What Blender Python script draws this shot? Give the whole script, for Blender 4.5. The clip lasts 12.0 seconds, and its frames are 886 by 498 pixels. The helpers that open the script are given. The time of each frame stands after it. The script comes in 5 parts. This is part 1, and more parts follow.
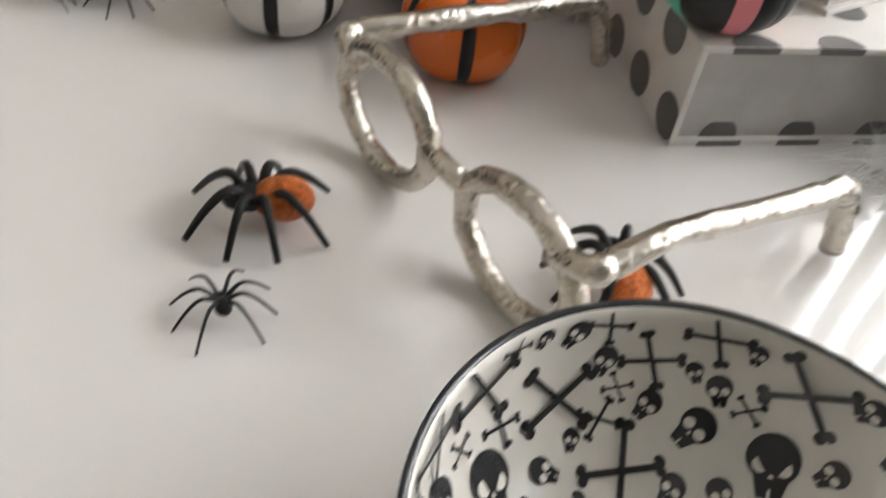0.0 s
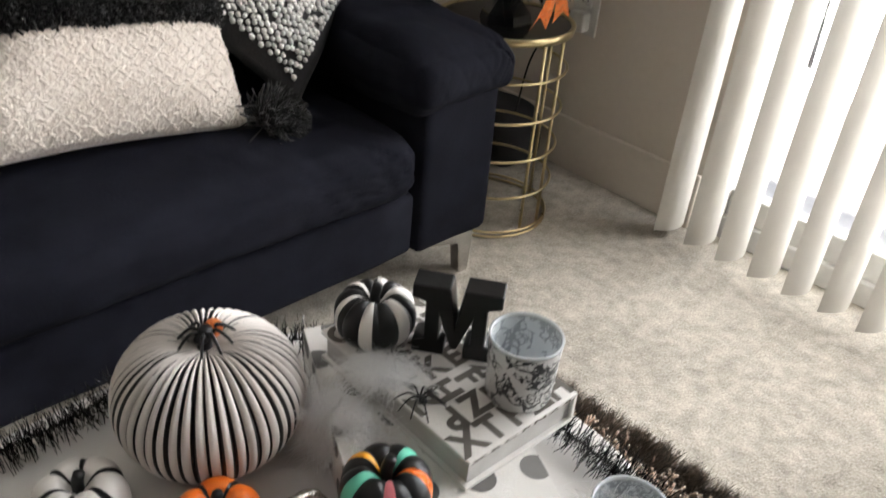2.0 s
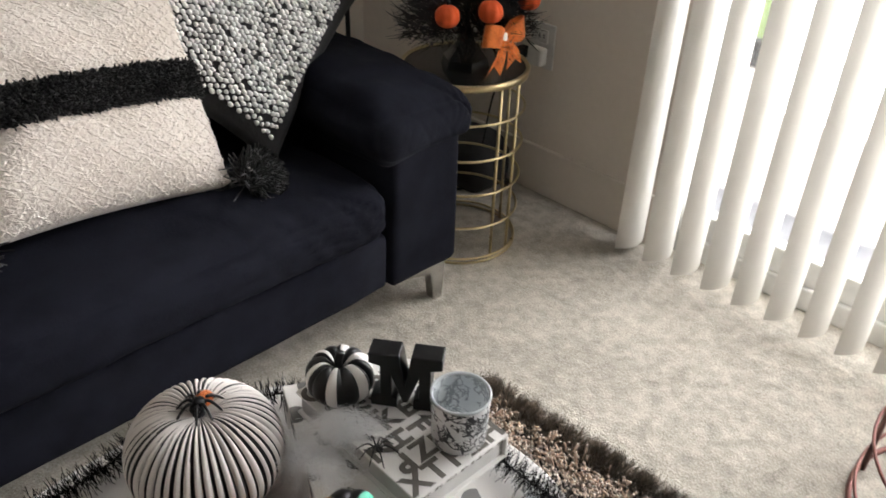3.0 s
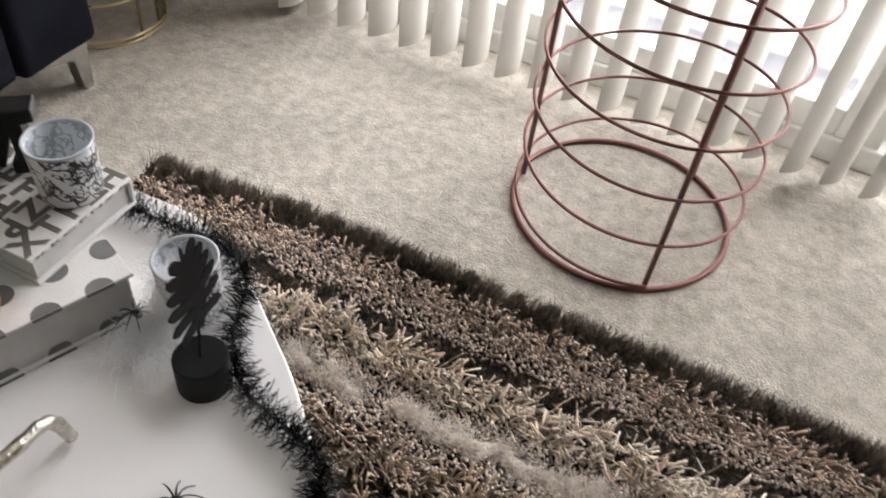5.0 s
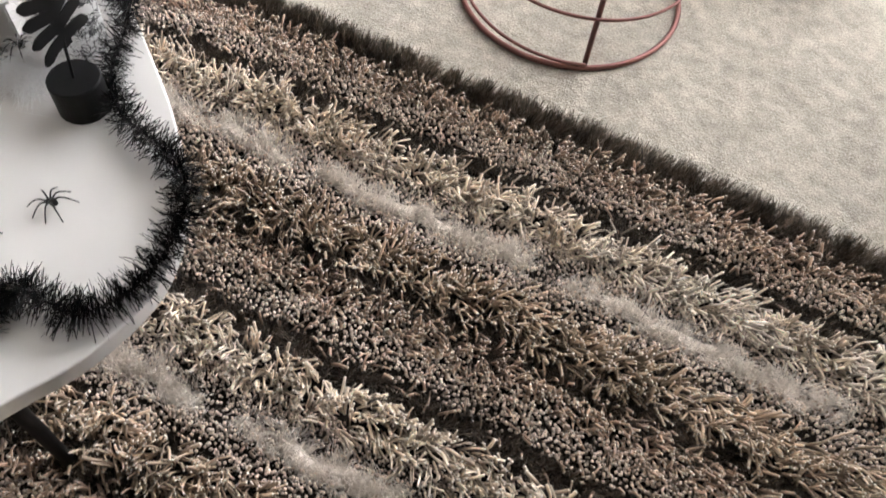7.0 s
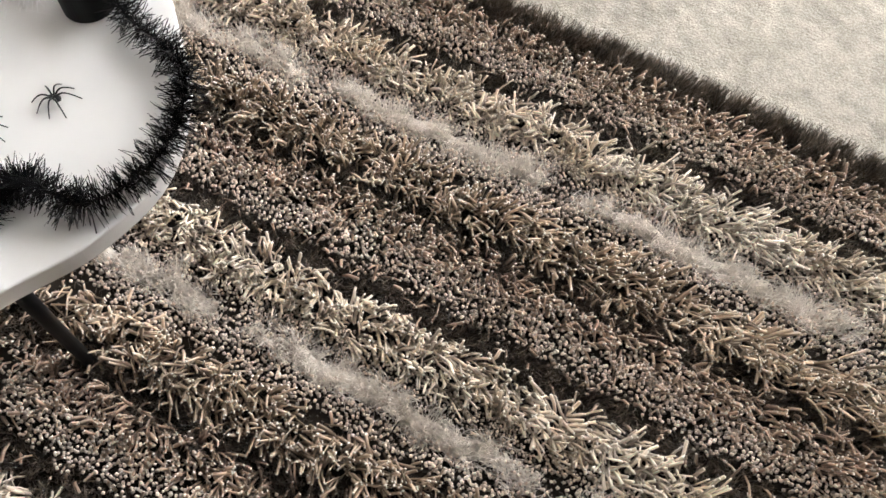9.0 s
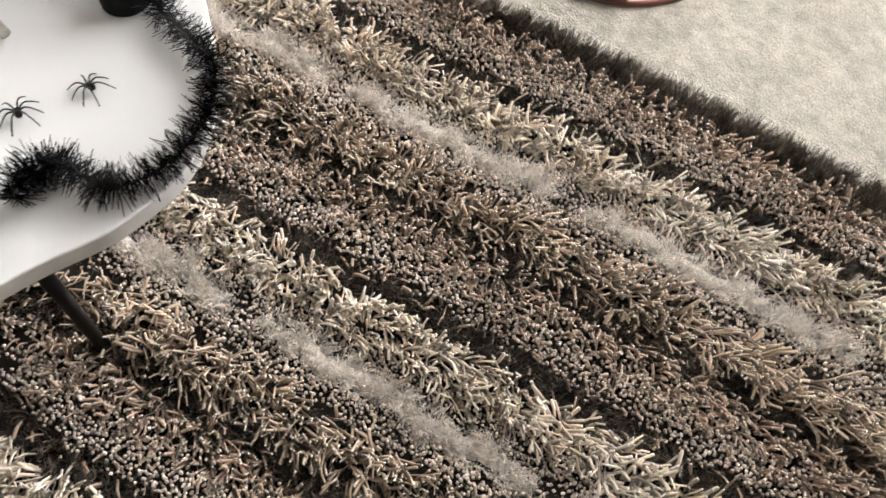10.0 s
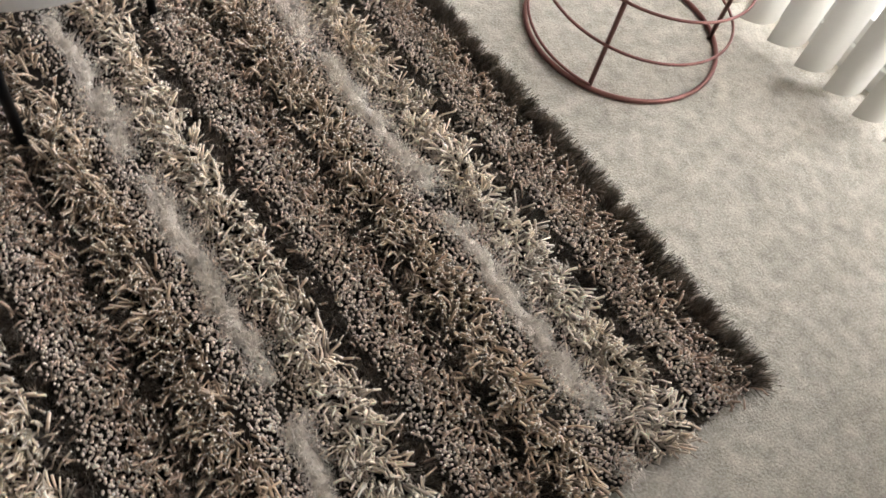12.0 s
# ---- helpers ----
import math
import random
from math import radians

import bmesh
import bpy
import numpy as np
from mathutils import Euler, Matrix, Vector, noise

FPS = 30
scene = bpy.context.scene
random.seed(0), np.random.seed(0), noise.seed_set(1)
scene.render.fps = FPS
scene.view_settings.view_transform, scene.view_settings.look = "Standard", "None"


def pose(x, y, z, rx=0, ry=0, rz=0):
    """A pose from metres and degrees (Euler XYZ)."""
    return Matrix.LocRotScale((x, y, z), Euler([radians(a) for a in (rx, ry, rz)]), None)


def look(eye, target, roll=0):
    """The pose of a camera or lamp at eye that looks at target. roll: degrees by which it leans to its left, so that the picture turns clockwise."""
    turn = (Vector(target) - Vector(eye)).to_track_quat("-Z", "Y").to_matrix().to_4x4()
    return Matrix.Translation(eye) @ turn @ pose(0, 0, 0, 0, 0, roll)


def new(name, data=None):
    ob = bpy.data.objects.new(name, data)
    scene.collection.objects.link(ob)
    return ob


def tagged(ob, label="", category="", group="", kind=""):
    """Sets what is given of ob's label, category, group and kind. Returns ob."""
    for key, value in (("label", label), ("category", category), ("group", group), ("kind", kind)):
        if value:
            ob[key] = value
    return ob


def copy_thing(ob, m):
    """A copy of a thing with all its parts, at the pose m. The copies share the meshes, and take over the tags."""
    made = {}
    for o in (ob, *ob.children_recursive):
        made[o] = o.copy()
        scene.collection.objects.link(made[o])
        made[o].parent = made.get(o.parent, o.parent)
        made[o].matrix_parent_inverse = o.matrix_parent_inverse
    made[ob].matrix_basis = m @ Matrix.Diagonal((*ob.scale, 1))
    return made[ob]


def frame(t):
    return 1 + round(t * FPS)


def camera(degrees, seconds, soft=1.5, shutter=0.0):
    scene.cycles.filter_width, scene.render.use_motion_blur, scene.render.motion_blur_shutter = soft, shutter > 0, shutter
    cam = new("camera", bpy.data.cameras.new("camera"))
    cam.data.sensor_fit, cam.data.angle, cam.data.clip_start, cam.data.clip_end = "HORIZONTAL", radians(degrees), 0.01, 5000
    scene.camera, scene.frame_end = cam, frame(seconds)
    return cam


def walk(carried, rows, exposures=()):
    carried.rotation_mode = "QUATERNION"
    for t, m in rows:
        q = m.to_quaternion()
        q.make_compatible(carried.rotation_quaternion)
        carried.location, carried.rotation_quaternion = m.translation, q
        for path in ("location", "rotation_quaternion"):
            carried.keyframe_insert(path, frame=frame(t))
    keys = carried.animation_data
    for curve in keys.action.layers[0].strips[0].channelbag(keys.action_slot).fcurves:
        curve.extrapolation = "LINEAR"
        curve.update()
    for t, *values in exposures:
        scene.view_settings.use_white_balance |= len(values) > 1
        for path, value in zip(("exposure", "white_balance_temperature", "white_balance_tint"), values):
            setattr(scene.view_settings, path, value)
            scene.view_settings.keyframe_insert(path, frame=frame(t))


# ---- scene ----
cam = camera(57.93, 12.0, shutter=0.4)
PATH = [
    (0, (0.1307, 0.5268, 0.6206), (0.8315, 1.3754, -0.3985), 8.65),
    (0.5, (0.1612, 0.5217, 0.6630), (0.9422, 1.3831, -0.2846), 7.29),
    (1, (0.1882, 0.5112, 0.7294), (1.0346, 1.3736, -0.1593), 6.83),
    (1.5, (0.2067, 0.4928, 0.8058), (1.0820, 1.3586, -0.0511), 6.44),
    (2, (0.2124, 0.4621, 0.9238), (1.1070, 1.3506, 0.1113), 4.95),
    (2.5, (0.2062, 0.4207, 1.0013), (1.1004, 1.3194, 0.1995), 3.03),
    (3, (0.1928, 0.3775, 1.0649), (1.0872, 1.2593, 0.2448), 2.07),
    (3.5, (0.2238, 0.3575, 1.0561), (1.1507, 1.1136, 0.1511), 2.10),
    (3.7, (0.2386, 0.3483, 1.0471), (1.1915, 1.0241, 0.1061), 3.17),
    (5.3, (0.2298, 0.2479, 0.9865), (1.2108, 0.5477, -0.1078), 8.73),
    (5.5, (0.2252, 0.2293, 0.9868), (1.1807, 0.5205, -0.1322), 8.87),
    (6, (0.2229, 0.1768, 0.9779), (1.1039, 0.4552, -0.2037), 8.69),
    (6.5, (0.2162, 0.1338, 0.9738), (1.0372, 0.4095, -0.2509), 7.37),
    (7, (0.2030, 0.0959, 0.9622), (0.9709, 0.3647, -0.2980), 7.24),
    (7.5, (0.1863, 0.0759, 0.9641), (0.9005, 0.3459, -0.3270), 6.57),
    (7.7, (0.1864, 0.0742, 0.9587), (0.8809, 0.3421, -0.3436), 6.50),
    (9.5, (0.1932, 0.0452, 0.9468), (0.8409, 0.3345, -0.3749), 4.10),
    (10, (0.1688, 0.0450, 0.9633), (0.8348, 0.3511, -0.3454), 6.03),
    (10.5, (0.1199, -0.0569, 1.0004), (0.8372, 0.2849, -0.2718), 9.26),
    (11, (0.1265, -0.1578, 1.0324), (0.8582, 0.2230, -0.2205), 10.82),
    (11.5, (0.2264, -0.3006, 1.0261), (0.9051, 0.1981, -0.2151), 12.71),
    (12, (0.2230, -0.3817, 1.0338), (0.8761, 0.1755, -0.1962), 16.45),
]
walk(cam, [(t, look(eye, target, roll)) for t, eye, target, roll in PATH],
     exposures=[(0, 2.06, 6500, 10), (0.5, 1.90, 6550, 11), (1.0, 2.06, 6550, 10), (1.5, 2.04, 6500, 10), (2.5, 1.87, 6430, 10), (3.5, 1.93, 6400, 11),
                (5.5, 1.75, 6360, 13), (7.0, 2.06, 6380, 12), (9.5, 2.32, 6360, 10), (11, 2.33, 6420, 10), (12, 1.93, 6400, 10)])

# ---- world and light ----
world = bpy.data.worlds.new("world")
scene.world = world
world.use_nodes = True
wn = world.node_tree.nodes
sky = wn.new("ShaderNodeTexSky")
sky.sky_type = "NISHITA"
sky.sun_disc = False
sky.sun_elevation = radians(48)
sky.sun_rotation = radians(215)
sky.air_density = 1.0
sky.dust_density = 2.5
wn["Background"].inputs["Strength"].default_value = 0.15
world.node_tree.links.new(sky.outputs[0], wn["Background"].inputs[0])
sun = new("sun", bpy.data.lights.new("sun", "SUN"))
sun.data.energy, sun.data.angle, sun.data.color = 4.5, radians(0.6), (1.0, 0.95, 0.88)
sun.matrix_basis = look((-0.6, -5, 5), (0, 0, 0))
win_lamp = new("window_daylight", bpy.data.lights.new("window_daylight", "AREA"))
win_lamp.data.shape, win_lamp.data.size, win_lamp.data.size_y = "RECTANGLE", 2.0, 2.0
win_lamp.data.energy, win_lamp.data.color = 28, (0.985, 0.985, 0.985)
win_lamp.matrix_basis = look((2.05, 0.2, 1.25), (0.0, 0.2, 1.0))


# ---- materials ----
def mat(name, color=(0.5, 0.5, 0.5), rough=0.5, metal=0.0, color2=None, scale=20.0, bump=0.0, bump_scale=None,
        sheen=0.0, coat=0.0, rand=0.0, detail=4.0, spec=0.5, trans=0.0):
    """A procedural surface: two colours mixed by noise at two scales, with fine relief and uneven gloss."""
    m = bpy.data.materials.new(name)
    m.use_nodes = True
    nt = m.node_tree
    n, l = nt.nodes, nt.links
    b = n["Principled BSDF"]
    b.inputs["Metallic"].default_value = metal
    b.inputs["Specular IOR Level"].default_value = spec
    b.inputs["Sheen Weight"].default_value = sheen
    b.inputs["Coat Weight"].default_value = coat
    b.inputs["Transmission Weight"].default_value = trans
    tc = n.new("ShaderNodeTexCoord")
    c2 = color2 or tuple(c * 0.8 for c in color)
    fine, broad = n.new("ShaderNodeTexNoise"), n.new("ShaderNodeTexNoise")
    fine.inputs["Scale"].default_value, fine.inputs["Detail"].default_value = scale, detail
    broad.inputs["Scale"].default_value, broad.inputs["Detail"].default_value = scale * 0.13, 3
    for t in (fine, broad):
        l.new(tc.outputs["Object"], t.inputs["Vector"])
    mixf = n.new("ShaderNodeMath")
    mixf.operation = "MULTIPLY_ADD"
    mixf.inputs[1].default_value = 0.55
    half = n.new("ShaderNodeMath")
    half.operation = "MULTIPLY"
    half.inputs[1].default_value = 0.45
    l.new(broad.outputs["Fac"], half.inputs[0])
    l.new(fine.outputs["Fac"], mixf.inputs[0])
    l.new(half.outputs[0], mixf.inputs[2])
    ramp = n.new("ShaderNodeValToRGB")
    ramp.color_ramp.elements[0].position, ramp.color_ramp.elements[1].position = 0.36, 0.64
    ramp.color_ramp.elements[0].color, ramp.color_ramp.elements[1].color = (*c2, 1), (*color, 1)
    l.new(mixf.outputs[0], ramp.inputs["Fac"])
    out = ramp.outputs["Color"]
    if rand:
        geo = n.new("ShaderNodeNewGeometry")
        hsv = n.new("ShaderNodeHueSaturation")
        mr = n.new("ShaderNodeMapRange")
        mr.inputs["To Min"].default_value, mr.inputs["To Max"].default_value = 1 - rand, 1 + rand
        l.new(geo.outputs["Random Per Island"], mr.inputs["Value"])
        l.new(mr.outputs[0], hsv.inputs["Value"])
        l.new(out, hsv.inputs["Color"])
        out = hsv.outputs["Color"]
    l.new(out, b.inputs["Base Color"])
    rr = n.new("ShaderNodeMapRange")
    rr.inputs["To Min"].default_value, rr.inputs["To Max"].default_value = max(rough - 0.07, 0.02), min(rough + 0.07, 1)
    l.new(fine.outputs["Fac"], rr.inputs["Value"])
    l.new(rr.outputs[0], b.inputs["Roughness"])
    if bump:
        bn, bt = n.new("ShaderNodeBump"), n.new("ShaderNodeTexNoise")
        bt.inputs["Scale"].default_value = bump_scale or scale * 2
        bt.inputs["Detail"].default_value = 3
        l.new(tc.outputs["Object"], bt.inputs["Vector"])
        bn.inputs["Strength"].default_value = min(bump, 1.0)
        bn.inputs["Distance"].default_value = 0.002 if bump <= 1 else 0.002 * bump
        l.new(bt.outputs["Fac"], bn.inputs["Height"])
        l.new(bn.outputs[0], b.inputs["Normal"])
    return m


M = {
    "wall": mat("wall_paint", (0.78, 0.71, 0.63), 0.8, color2=(0.75, 0.68, 0.60), scale=60, bump=0.25, bump_scale=350),
    "ceiling": mat("ceiling_paint", (0.86, 0.85, 0.83), 0.9, scale=60, bump=0.3, bump_scale=300),
    "table": mat("white_lacquer", (0.80, 0.78, 0.76), 0.10, color2=(0.78, 0.76, 0.74), scale=9, coat=1.0),
    "black_metal": mat("black_metal", (0.006, 0.006, 0.0065), 0.5, scale=40, spec=0.16),
    "velvet": mat("navy_velvet", (0.0132, 0.0138, 0.0208), 0.95, color2=(0.0058, 0.0061, 0.0098), scale=16, bump=0.3, bump_scale=240, spec=0.07),
    "chrome": mat("brushed_chrome", (0.62, 0.61, 0.6), 0.22, 1.0, scale=30),
    "gold": mat("brushed_gold", (0.70, 0.58, 0.34), 0.3, 1.0, scale=40),
    "rose": mat("rose_copper", (0.25, 0.115, 0.10), 0.35, 0.75, scale=40),
    "slat": mat("blind_vinyl", (0.66, 0.635, 0.585), 0.45, color2=(0.63, 0.605, 0.555), scale=30, bump=0.15, bump_scale=200),
    "concrete": mat("balcony_concrete", (0.45, 0.43, 0.4), 0.9, scale=12, bump=0.5),
}


def translucent(m, share, color):
    """Lets part of the light through a thin sheet."""
    n, l = m.node_tree.nodes, m.node_tree.links
    t, mx = n.new("ShaderNodeBsdfTranslucent"), n.new("ShaderNodeMixShader")
    t.inputs["Color"].default_value = (*color, 1)
    mx.inputs["Fac"].default_value = share
    l.new(n["Principled BSDF"].outputs[0], mx.inputs[1])
    l.new(t.outputs[0], mx.inputs[2])
    l.new(mx.outputs[0], n["Material Output"].inputs["Surface"])


translucent(M["slat"], 0.07, (0.88, 0.86, 0.80))


def carpet_mat():
    """Cut pile: tufts a few millimetres across, trodden patches with the shading of their leaning pile put into the
    colour.
    """
    m = mat("carpet_pile", (0.57, 0.522, 0.445), 0.95, color2=(0.31, 0.279, 0.230), scale=250, sheen=0.15, detail=3.0)
    n, l = m.node_tree.nodes, m.node_tree.links
    b = n["Principled BSDF"]
    old = b.inputs["Base Color"].links[0].from_socket
    tc = n.new("ShaderNodeTexCoord")
    patch, tread = n.new("ShaderNodeTexNoise"), n.new("ShaderNodeTexNoise")
    patch.inputs["Scale"].default_value, patch.inputs["Detail"].default_value, patch.inputs["Distortion"].default_value = 5.5, 6.0, 0.8
    tread.inputs["Scale"].default_value, tread.inputs["Detail"].default_value = 42.0, 4.0
    tuft = n.new("ShaderNodeTexNoise")
    tuft.inputs["Scale"].default_value, tuft.inputs["Detail"].default_value = 240.0, 4.0
    for t in (patch, tread, tuft):
        l.new(tc.outputs["Object"], t.inputs["Vector"])
    hsv = n.new("ShaderNodeHueSaturation")
    a = n.new("ShaderNodeMapRange")
    a.inputs["From Min"].default_value, a.inputs["From Max"].default_value = 0.36, 0.62
    a.inputs["To Min"].default_value, a.inputs["To Max"].default_value = 0.91, 1.07
    c = n.new("ShaderNodeMapRange")
    c.inputs["From Min"].default_value, c.inputs["From Max"].default_value = 0.32, 0.68
    c.inputs["To Min"].default_value, c.inputs["To Max"].default_value = 0.93, 1.05
    mul = n.new("ShaderNodeMath")
    mul.operation = "MULTIPLY"
    l.new(patch.outputs["Fac"], a.inputs["Value"])
    l.new(tread.outputs["Fac"], c.inputs["Value"])
    l.new(a.outputs[0], mul.inputs[0])
    l.new(c.outputs[0], mul.inputs[1])
    l.new(mul.outputs[0], hsv.inputs["Value"])
    l.new(old, hsv.inputs["Color"])
    l.new(hsv.outputs["Color"], b.inputs["Base Color"])
    low, high = n.new("ShaderNodeBump"), n.new("ShaderNodeBump")
    low.inputs["Strength"].default_value, low.inputs["Distance"].default_value = 0.5, 0.010
    high.inputs["Strength"].default_value, high.inputs["Distance"].default_value = 0.7, 0.003
    l.new(tread.outputs["Fac"], low.inputs["Height"])
    l.new(tuft.outputs["Fac"], high.inputs["Height"])
    l.new(low.outputs[0], high.inputs["Normal"])
    l.new(high.outputs[0], b.inputs["Normal"])
    return m


M["carpet"] = carpet_mat()


# ---- building helpers ----
def mesh_from(name, bm, material, smooth=False):
    me = bpy.data.meshes.new(name)
    bm.to_mesh(me)
    bm.free()
    for m in (material if isinstance(material, (list, tuple)) else [material]):
        me.materials.append(m)
    if smooth:
        me.polygons.foreach_set("use_smooth", [True] * len(me.polygons))
    return me


def part(name, bm, material, parent=None, label="", smooth=False):
    ob = new(name, mesh_from(name, bm, material, smooth))
    if parent is not None:
        ob.parent = parent
    if label:
        ob["label"] = label
    return ob


def thing(name, label, category, group="", kind="", at=None):
    ob = new(name)
    ob.empty_display_size = 0.05
    if at is not None:
        ob.matrix_basis = at
    return tagged(ob, label, category, group, kind)


def structure(name, bm, material, label, category, smooth=False):
    return tagged(part(name, bm, material, None, "", smooth), label, category, "", "structure")


def box_bm(x0, y0, z0, x1, y1, z1, bevel=0.0, seg=2):
    bm = bmesh.new()
    bmesh.ops.create_cube(bm, size=1.0)
    for v in bm.verts:
        v.co = Vector(((x0 + x1) / 2 + v.co.x * (x1 - x0), (y0 + y1) / 2 + v.co.y * (y1 - y0), (z0 + z1) / 2 + v.co.z * (z1 - z0)))
    if bevel:
        bmesh.ops.bevel(bm, geom=bm.edges[:], offset=bevel, segments=seg, profile=0.5, affect="EDGES")
    return bm


def add_box(bm, *a, bevel=0.0, seg=2):
    tmp = bpy.data.meshes.new("tmp")
    b2 = box_bm(*a, bevel=bevel, seg=seg)
    b2.to_mesh(tmp)
    b2.free()
    bm.from_mesh(tmp)
    bpy.data.meshes.remove(tmp)


def tube_into(bm, pts, radius, sides=8, closed=False, squash=1.0, cap=True):
    """A tube swept along pts; radius is a number or one for each point."""
    pts = [Vector(p) for p in pts]
    n = len(pts)
    rad = radius if isinstance(radius, (list, tuple)) else [radius] * n
    rings = []
    prev = None
    for i, p in enumerate(pts):
        if closed:
            d = pts[(i + 1) % n] - pts[i - 1]
        else:
            d = pts[min(i + 1, n - 1)] - pts[max(i - 1, 0)]
        d.normalize()
        if prev is None:
            side = d.cross(Vector((0, 0, 1)))
            if side.length < 0.05:
                side = d.cross(Vector((0, 1, 0)))
        else:
            side = prev - d * prev.dot(d)
        side.normalize()
        prev = side
        up = side.cross(d)
        rings.append([bm.verts.new(p + (side * math.cos(2 * math.pi * k / sides) + up * math.sin(2 * math.pi * k / sides) * squash) * rad[i]) for k in range(sides)])
    for i in range(n if closed else n - 1):
        a, b = rings[i], rings[(i + 1) % n]
        for k in range(sides):
            bm.faces.new((a[k], a[(k + 1) % sides], b[(k + 1) % sides], b[k]))
    if cap and not closed:
        bm.faces.new(rings[0][::-1])
        bm.faces.new(rings[-1])
    return bm


def circle_pts(cx, cy, z, r, n=48):
    return [(cx + r * math.cos(2 * math.pi * k / n), cy + r * math.sin(2 * math.pi * k / n), z) for k in range(n)]


def spline(pts, per=8, closed=False):
    """Catmull-Rom through pts."""
    pts = [Vector(p) for p in pts]
    n = len(pts)
    res = []
    for i in range(n if closed else n - 1):
        p0 = pts[i - 1] if (closed or i > 0) else pts[0]
        p1, p2 = pts[i], pts[(i + 1) % n]
        p3 = pts[(i + 2) % n] if (closed or i + 2 < n) else pts[-1]
        for k in range(per):
            t = k / per
            res.append(0.5 * ((2 * p1) + (p2 - p0) * t + (2 * p0 - 5 * p1 + 4 * p2 - p3) * t * t + (3 * p1 - p0 - 3 * p2 + p3) * t ** 3))
    if not closed:
        res.append(pts[-1])
    return res


def lathe(profile, seg=32, cx=0.0, cy=0.0, bm=None):
    """A turned shape from (radius, z) pairs."""
    bm = bm or bmesh.new()
    rings = []
    for r, z in profile:
        if r < 1e-6:
            rings.append([bm.verts.new((cx, cy, z))])
        else:
            rings.append([bm.verts.new((cx + r * math.cos(2 * math.pi * k / seg), cy + r * math.sin(2 * math.pi * k / seg), z)) for k in range(seg)])
    for a, b in zip(rings, rings[1:]):
        for k in range(seg):
            j = (k + 1) % seg
            q = [a[k % len(a)], a[j % len(a)], b[j % len(b)], b[k % len(b)]]
            f = []
            for v in q:
                if v not in f:
                    f.append(v)
            if len(f) > 2:
                bm.faces.new(f)
    return bm


# ---- structure ----
WX = 1.755
structure("floor", box_bm(-3.2, -3.2, -0.12, WX + 0.14, 2.3, 0.0), M["carpet"], "beige cut-pile wall-to-wall carpet, slightly trodden", "carpet")
structure("ceiling", box_bm(-3.2, -3.2, 2.45, WX + 0.14, 2.3, 2.57), M["ceiling"], "white textured ceiling", "ceiling")
structure("wall_north", box_bm(-3.2, 2.3, 0, WX, 2.42, 2.45), M["wall"], "greige painted wall behind the sofa", "wall")
structure("wall_west", box_bm(-3.32, -3.2, 0, -3.2, 2.3, 2.45), M["wall"], "greige painted wall", "wall")
structure("wall_south", box_bm(-3.2, -3.32, 0, WX, -3.2, 2.45), M["wall"], "greige painted wall", "wall")
bm = box_bm(WX, 1.2, 0, WX + 0.14, 2.42, 2.45)
add_box(bm, WX, -3.2, 0, WX + 0.14, -1.35, 2.45)
add_box(bm, WX, -1.35, 2.12, WX + 0.14, 1.2, 2.45)
structure("wall_east", bm, M["wall"], "greige painted wall with a wide balcony door opening", "wall")

# door, trim and outside
bm = bmesh.new()
add_box(bm, WX - 0.012, 1.2, 0.0, WX, 2.3, 0.136, bevel=0.004)
structure("baseboard", bm, M["wall"], "painted baseboard along the window wall", "baseboard")
structure("trim", box_bm(-3.2, 2.288, 0.0, WX - 0.012, 2.3, 0.136, bevel=0.004), M["wall"], "painted baseboard behind the sofa", "baseboard")
M["glass"] = mat("door_glass", (1, 1, 1), 0.02, trans=1.0, color2=(1, 1, 1))
M["alu"] = mat("door_frame", (0.70, 0.69, 0.66), 0.4, scale=25)
M["railing"] = mat("railing_metal", (0.02, 0.02, 0.022), 0.5)
M["grass"] = mat("lawn", (0.10, 0.14, 0.045), 0.95, color2=(0.06, 0.09, 0.03), scale=3)
M["brick"] = mat("brick_wall", (0.36, 0.17, 0.12), 0.9, color2=(0.27, 0.12, 0.09), scale=14)
M["leaf"] = mat("foliage", (0.10, 0.14, 0.03), 0.7, color2=(0.06, 0.09, 0.02), scale=30, rand=0.4)
door = thing("door_1", "white framed sliding balcony door with clear glass", "door", kind="structure")
for nm, a in (("frame", (WX + 0.02, -1.35, 0.0, WX + 0.12, 1.2, 0.055)), ("frame", (WX + 0.02, -1.35, 2.06, WX + 0.12, 1.2, 2.12)),
              ("frame", (WX + 0.02, 1.14, 0.055, WX + 0.12, 1.2, 2.06)), ("frame", (WX + 0.02, -1.35, 0.055, WX + 0.12, -1.29, 2.06)),
              ("stile", (WX + 0.03, -0.09, 0.055, WX + 0.075, 0.0, 2.06)), ("rail", (WX + 0.03, 0.0, 0.055, WX + 0.07, 1.14, 0.12)),
              ("rail", (WX + 0.075, -1.29, 0.055, WX + 0.115, -0.09, 0.12))):
    part(nm, box_bm(*a, bevel=0.004), M["alu"], door)
for y0, y1, dx in ((0.0, 1.14, 0.05), (-1.29, -0.09, 0.095)):
    g = part("pane", box_bm(WX + dx, y0, 0.12, WX + dx + 0.005, y1, 2.06), M["glass"], door, "clear glass")
    g.visible_shadow = False
structure("ground", box_bm(WX + 0.15, -60, -0.6, 80, 60, -0.5), M["grass"], "lawn outside reaching the horizon", "lawn")
structure("balcony_floor", box_bm(WX + 0.15, -3.0, -0.16, 3.3, 3.0, -0.02), M["concrete"], "pale concrete balcony slab", "balcony")
rail = thing("balcony_railing", "dark metal balcony railing with thin upright bars", "railing")
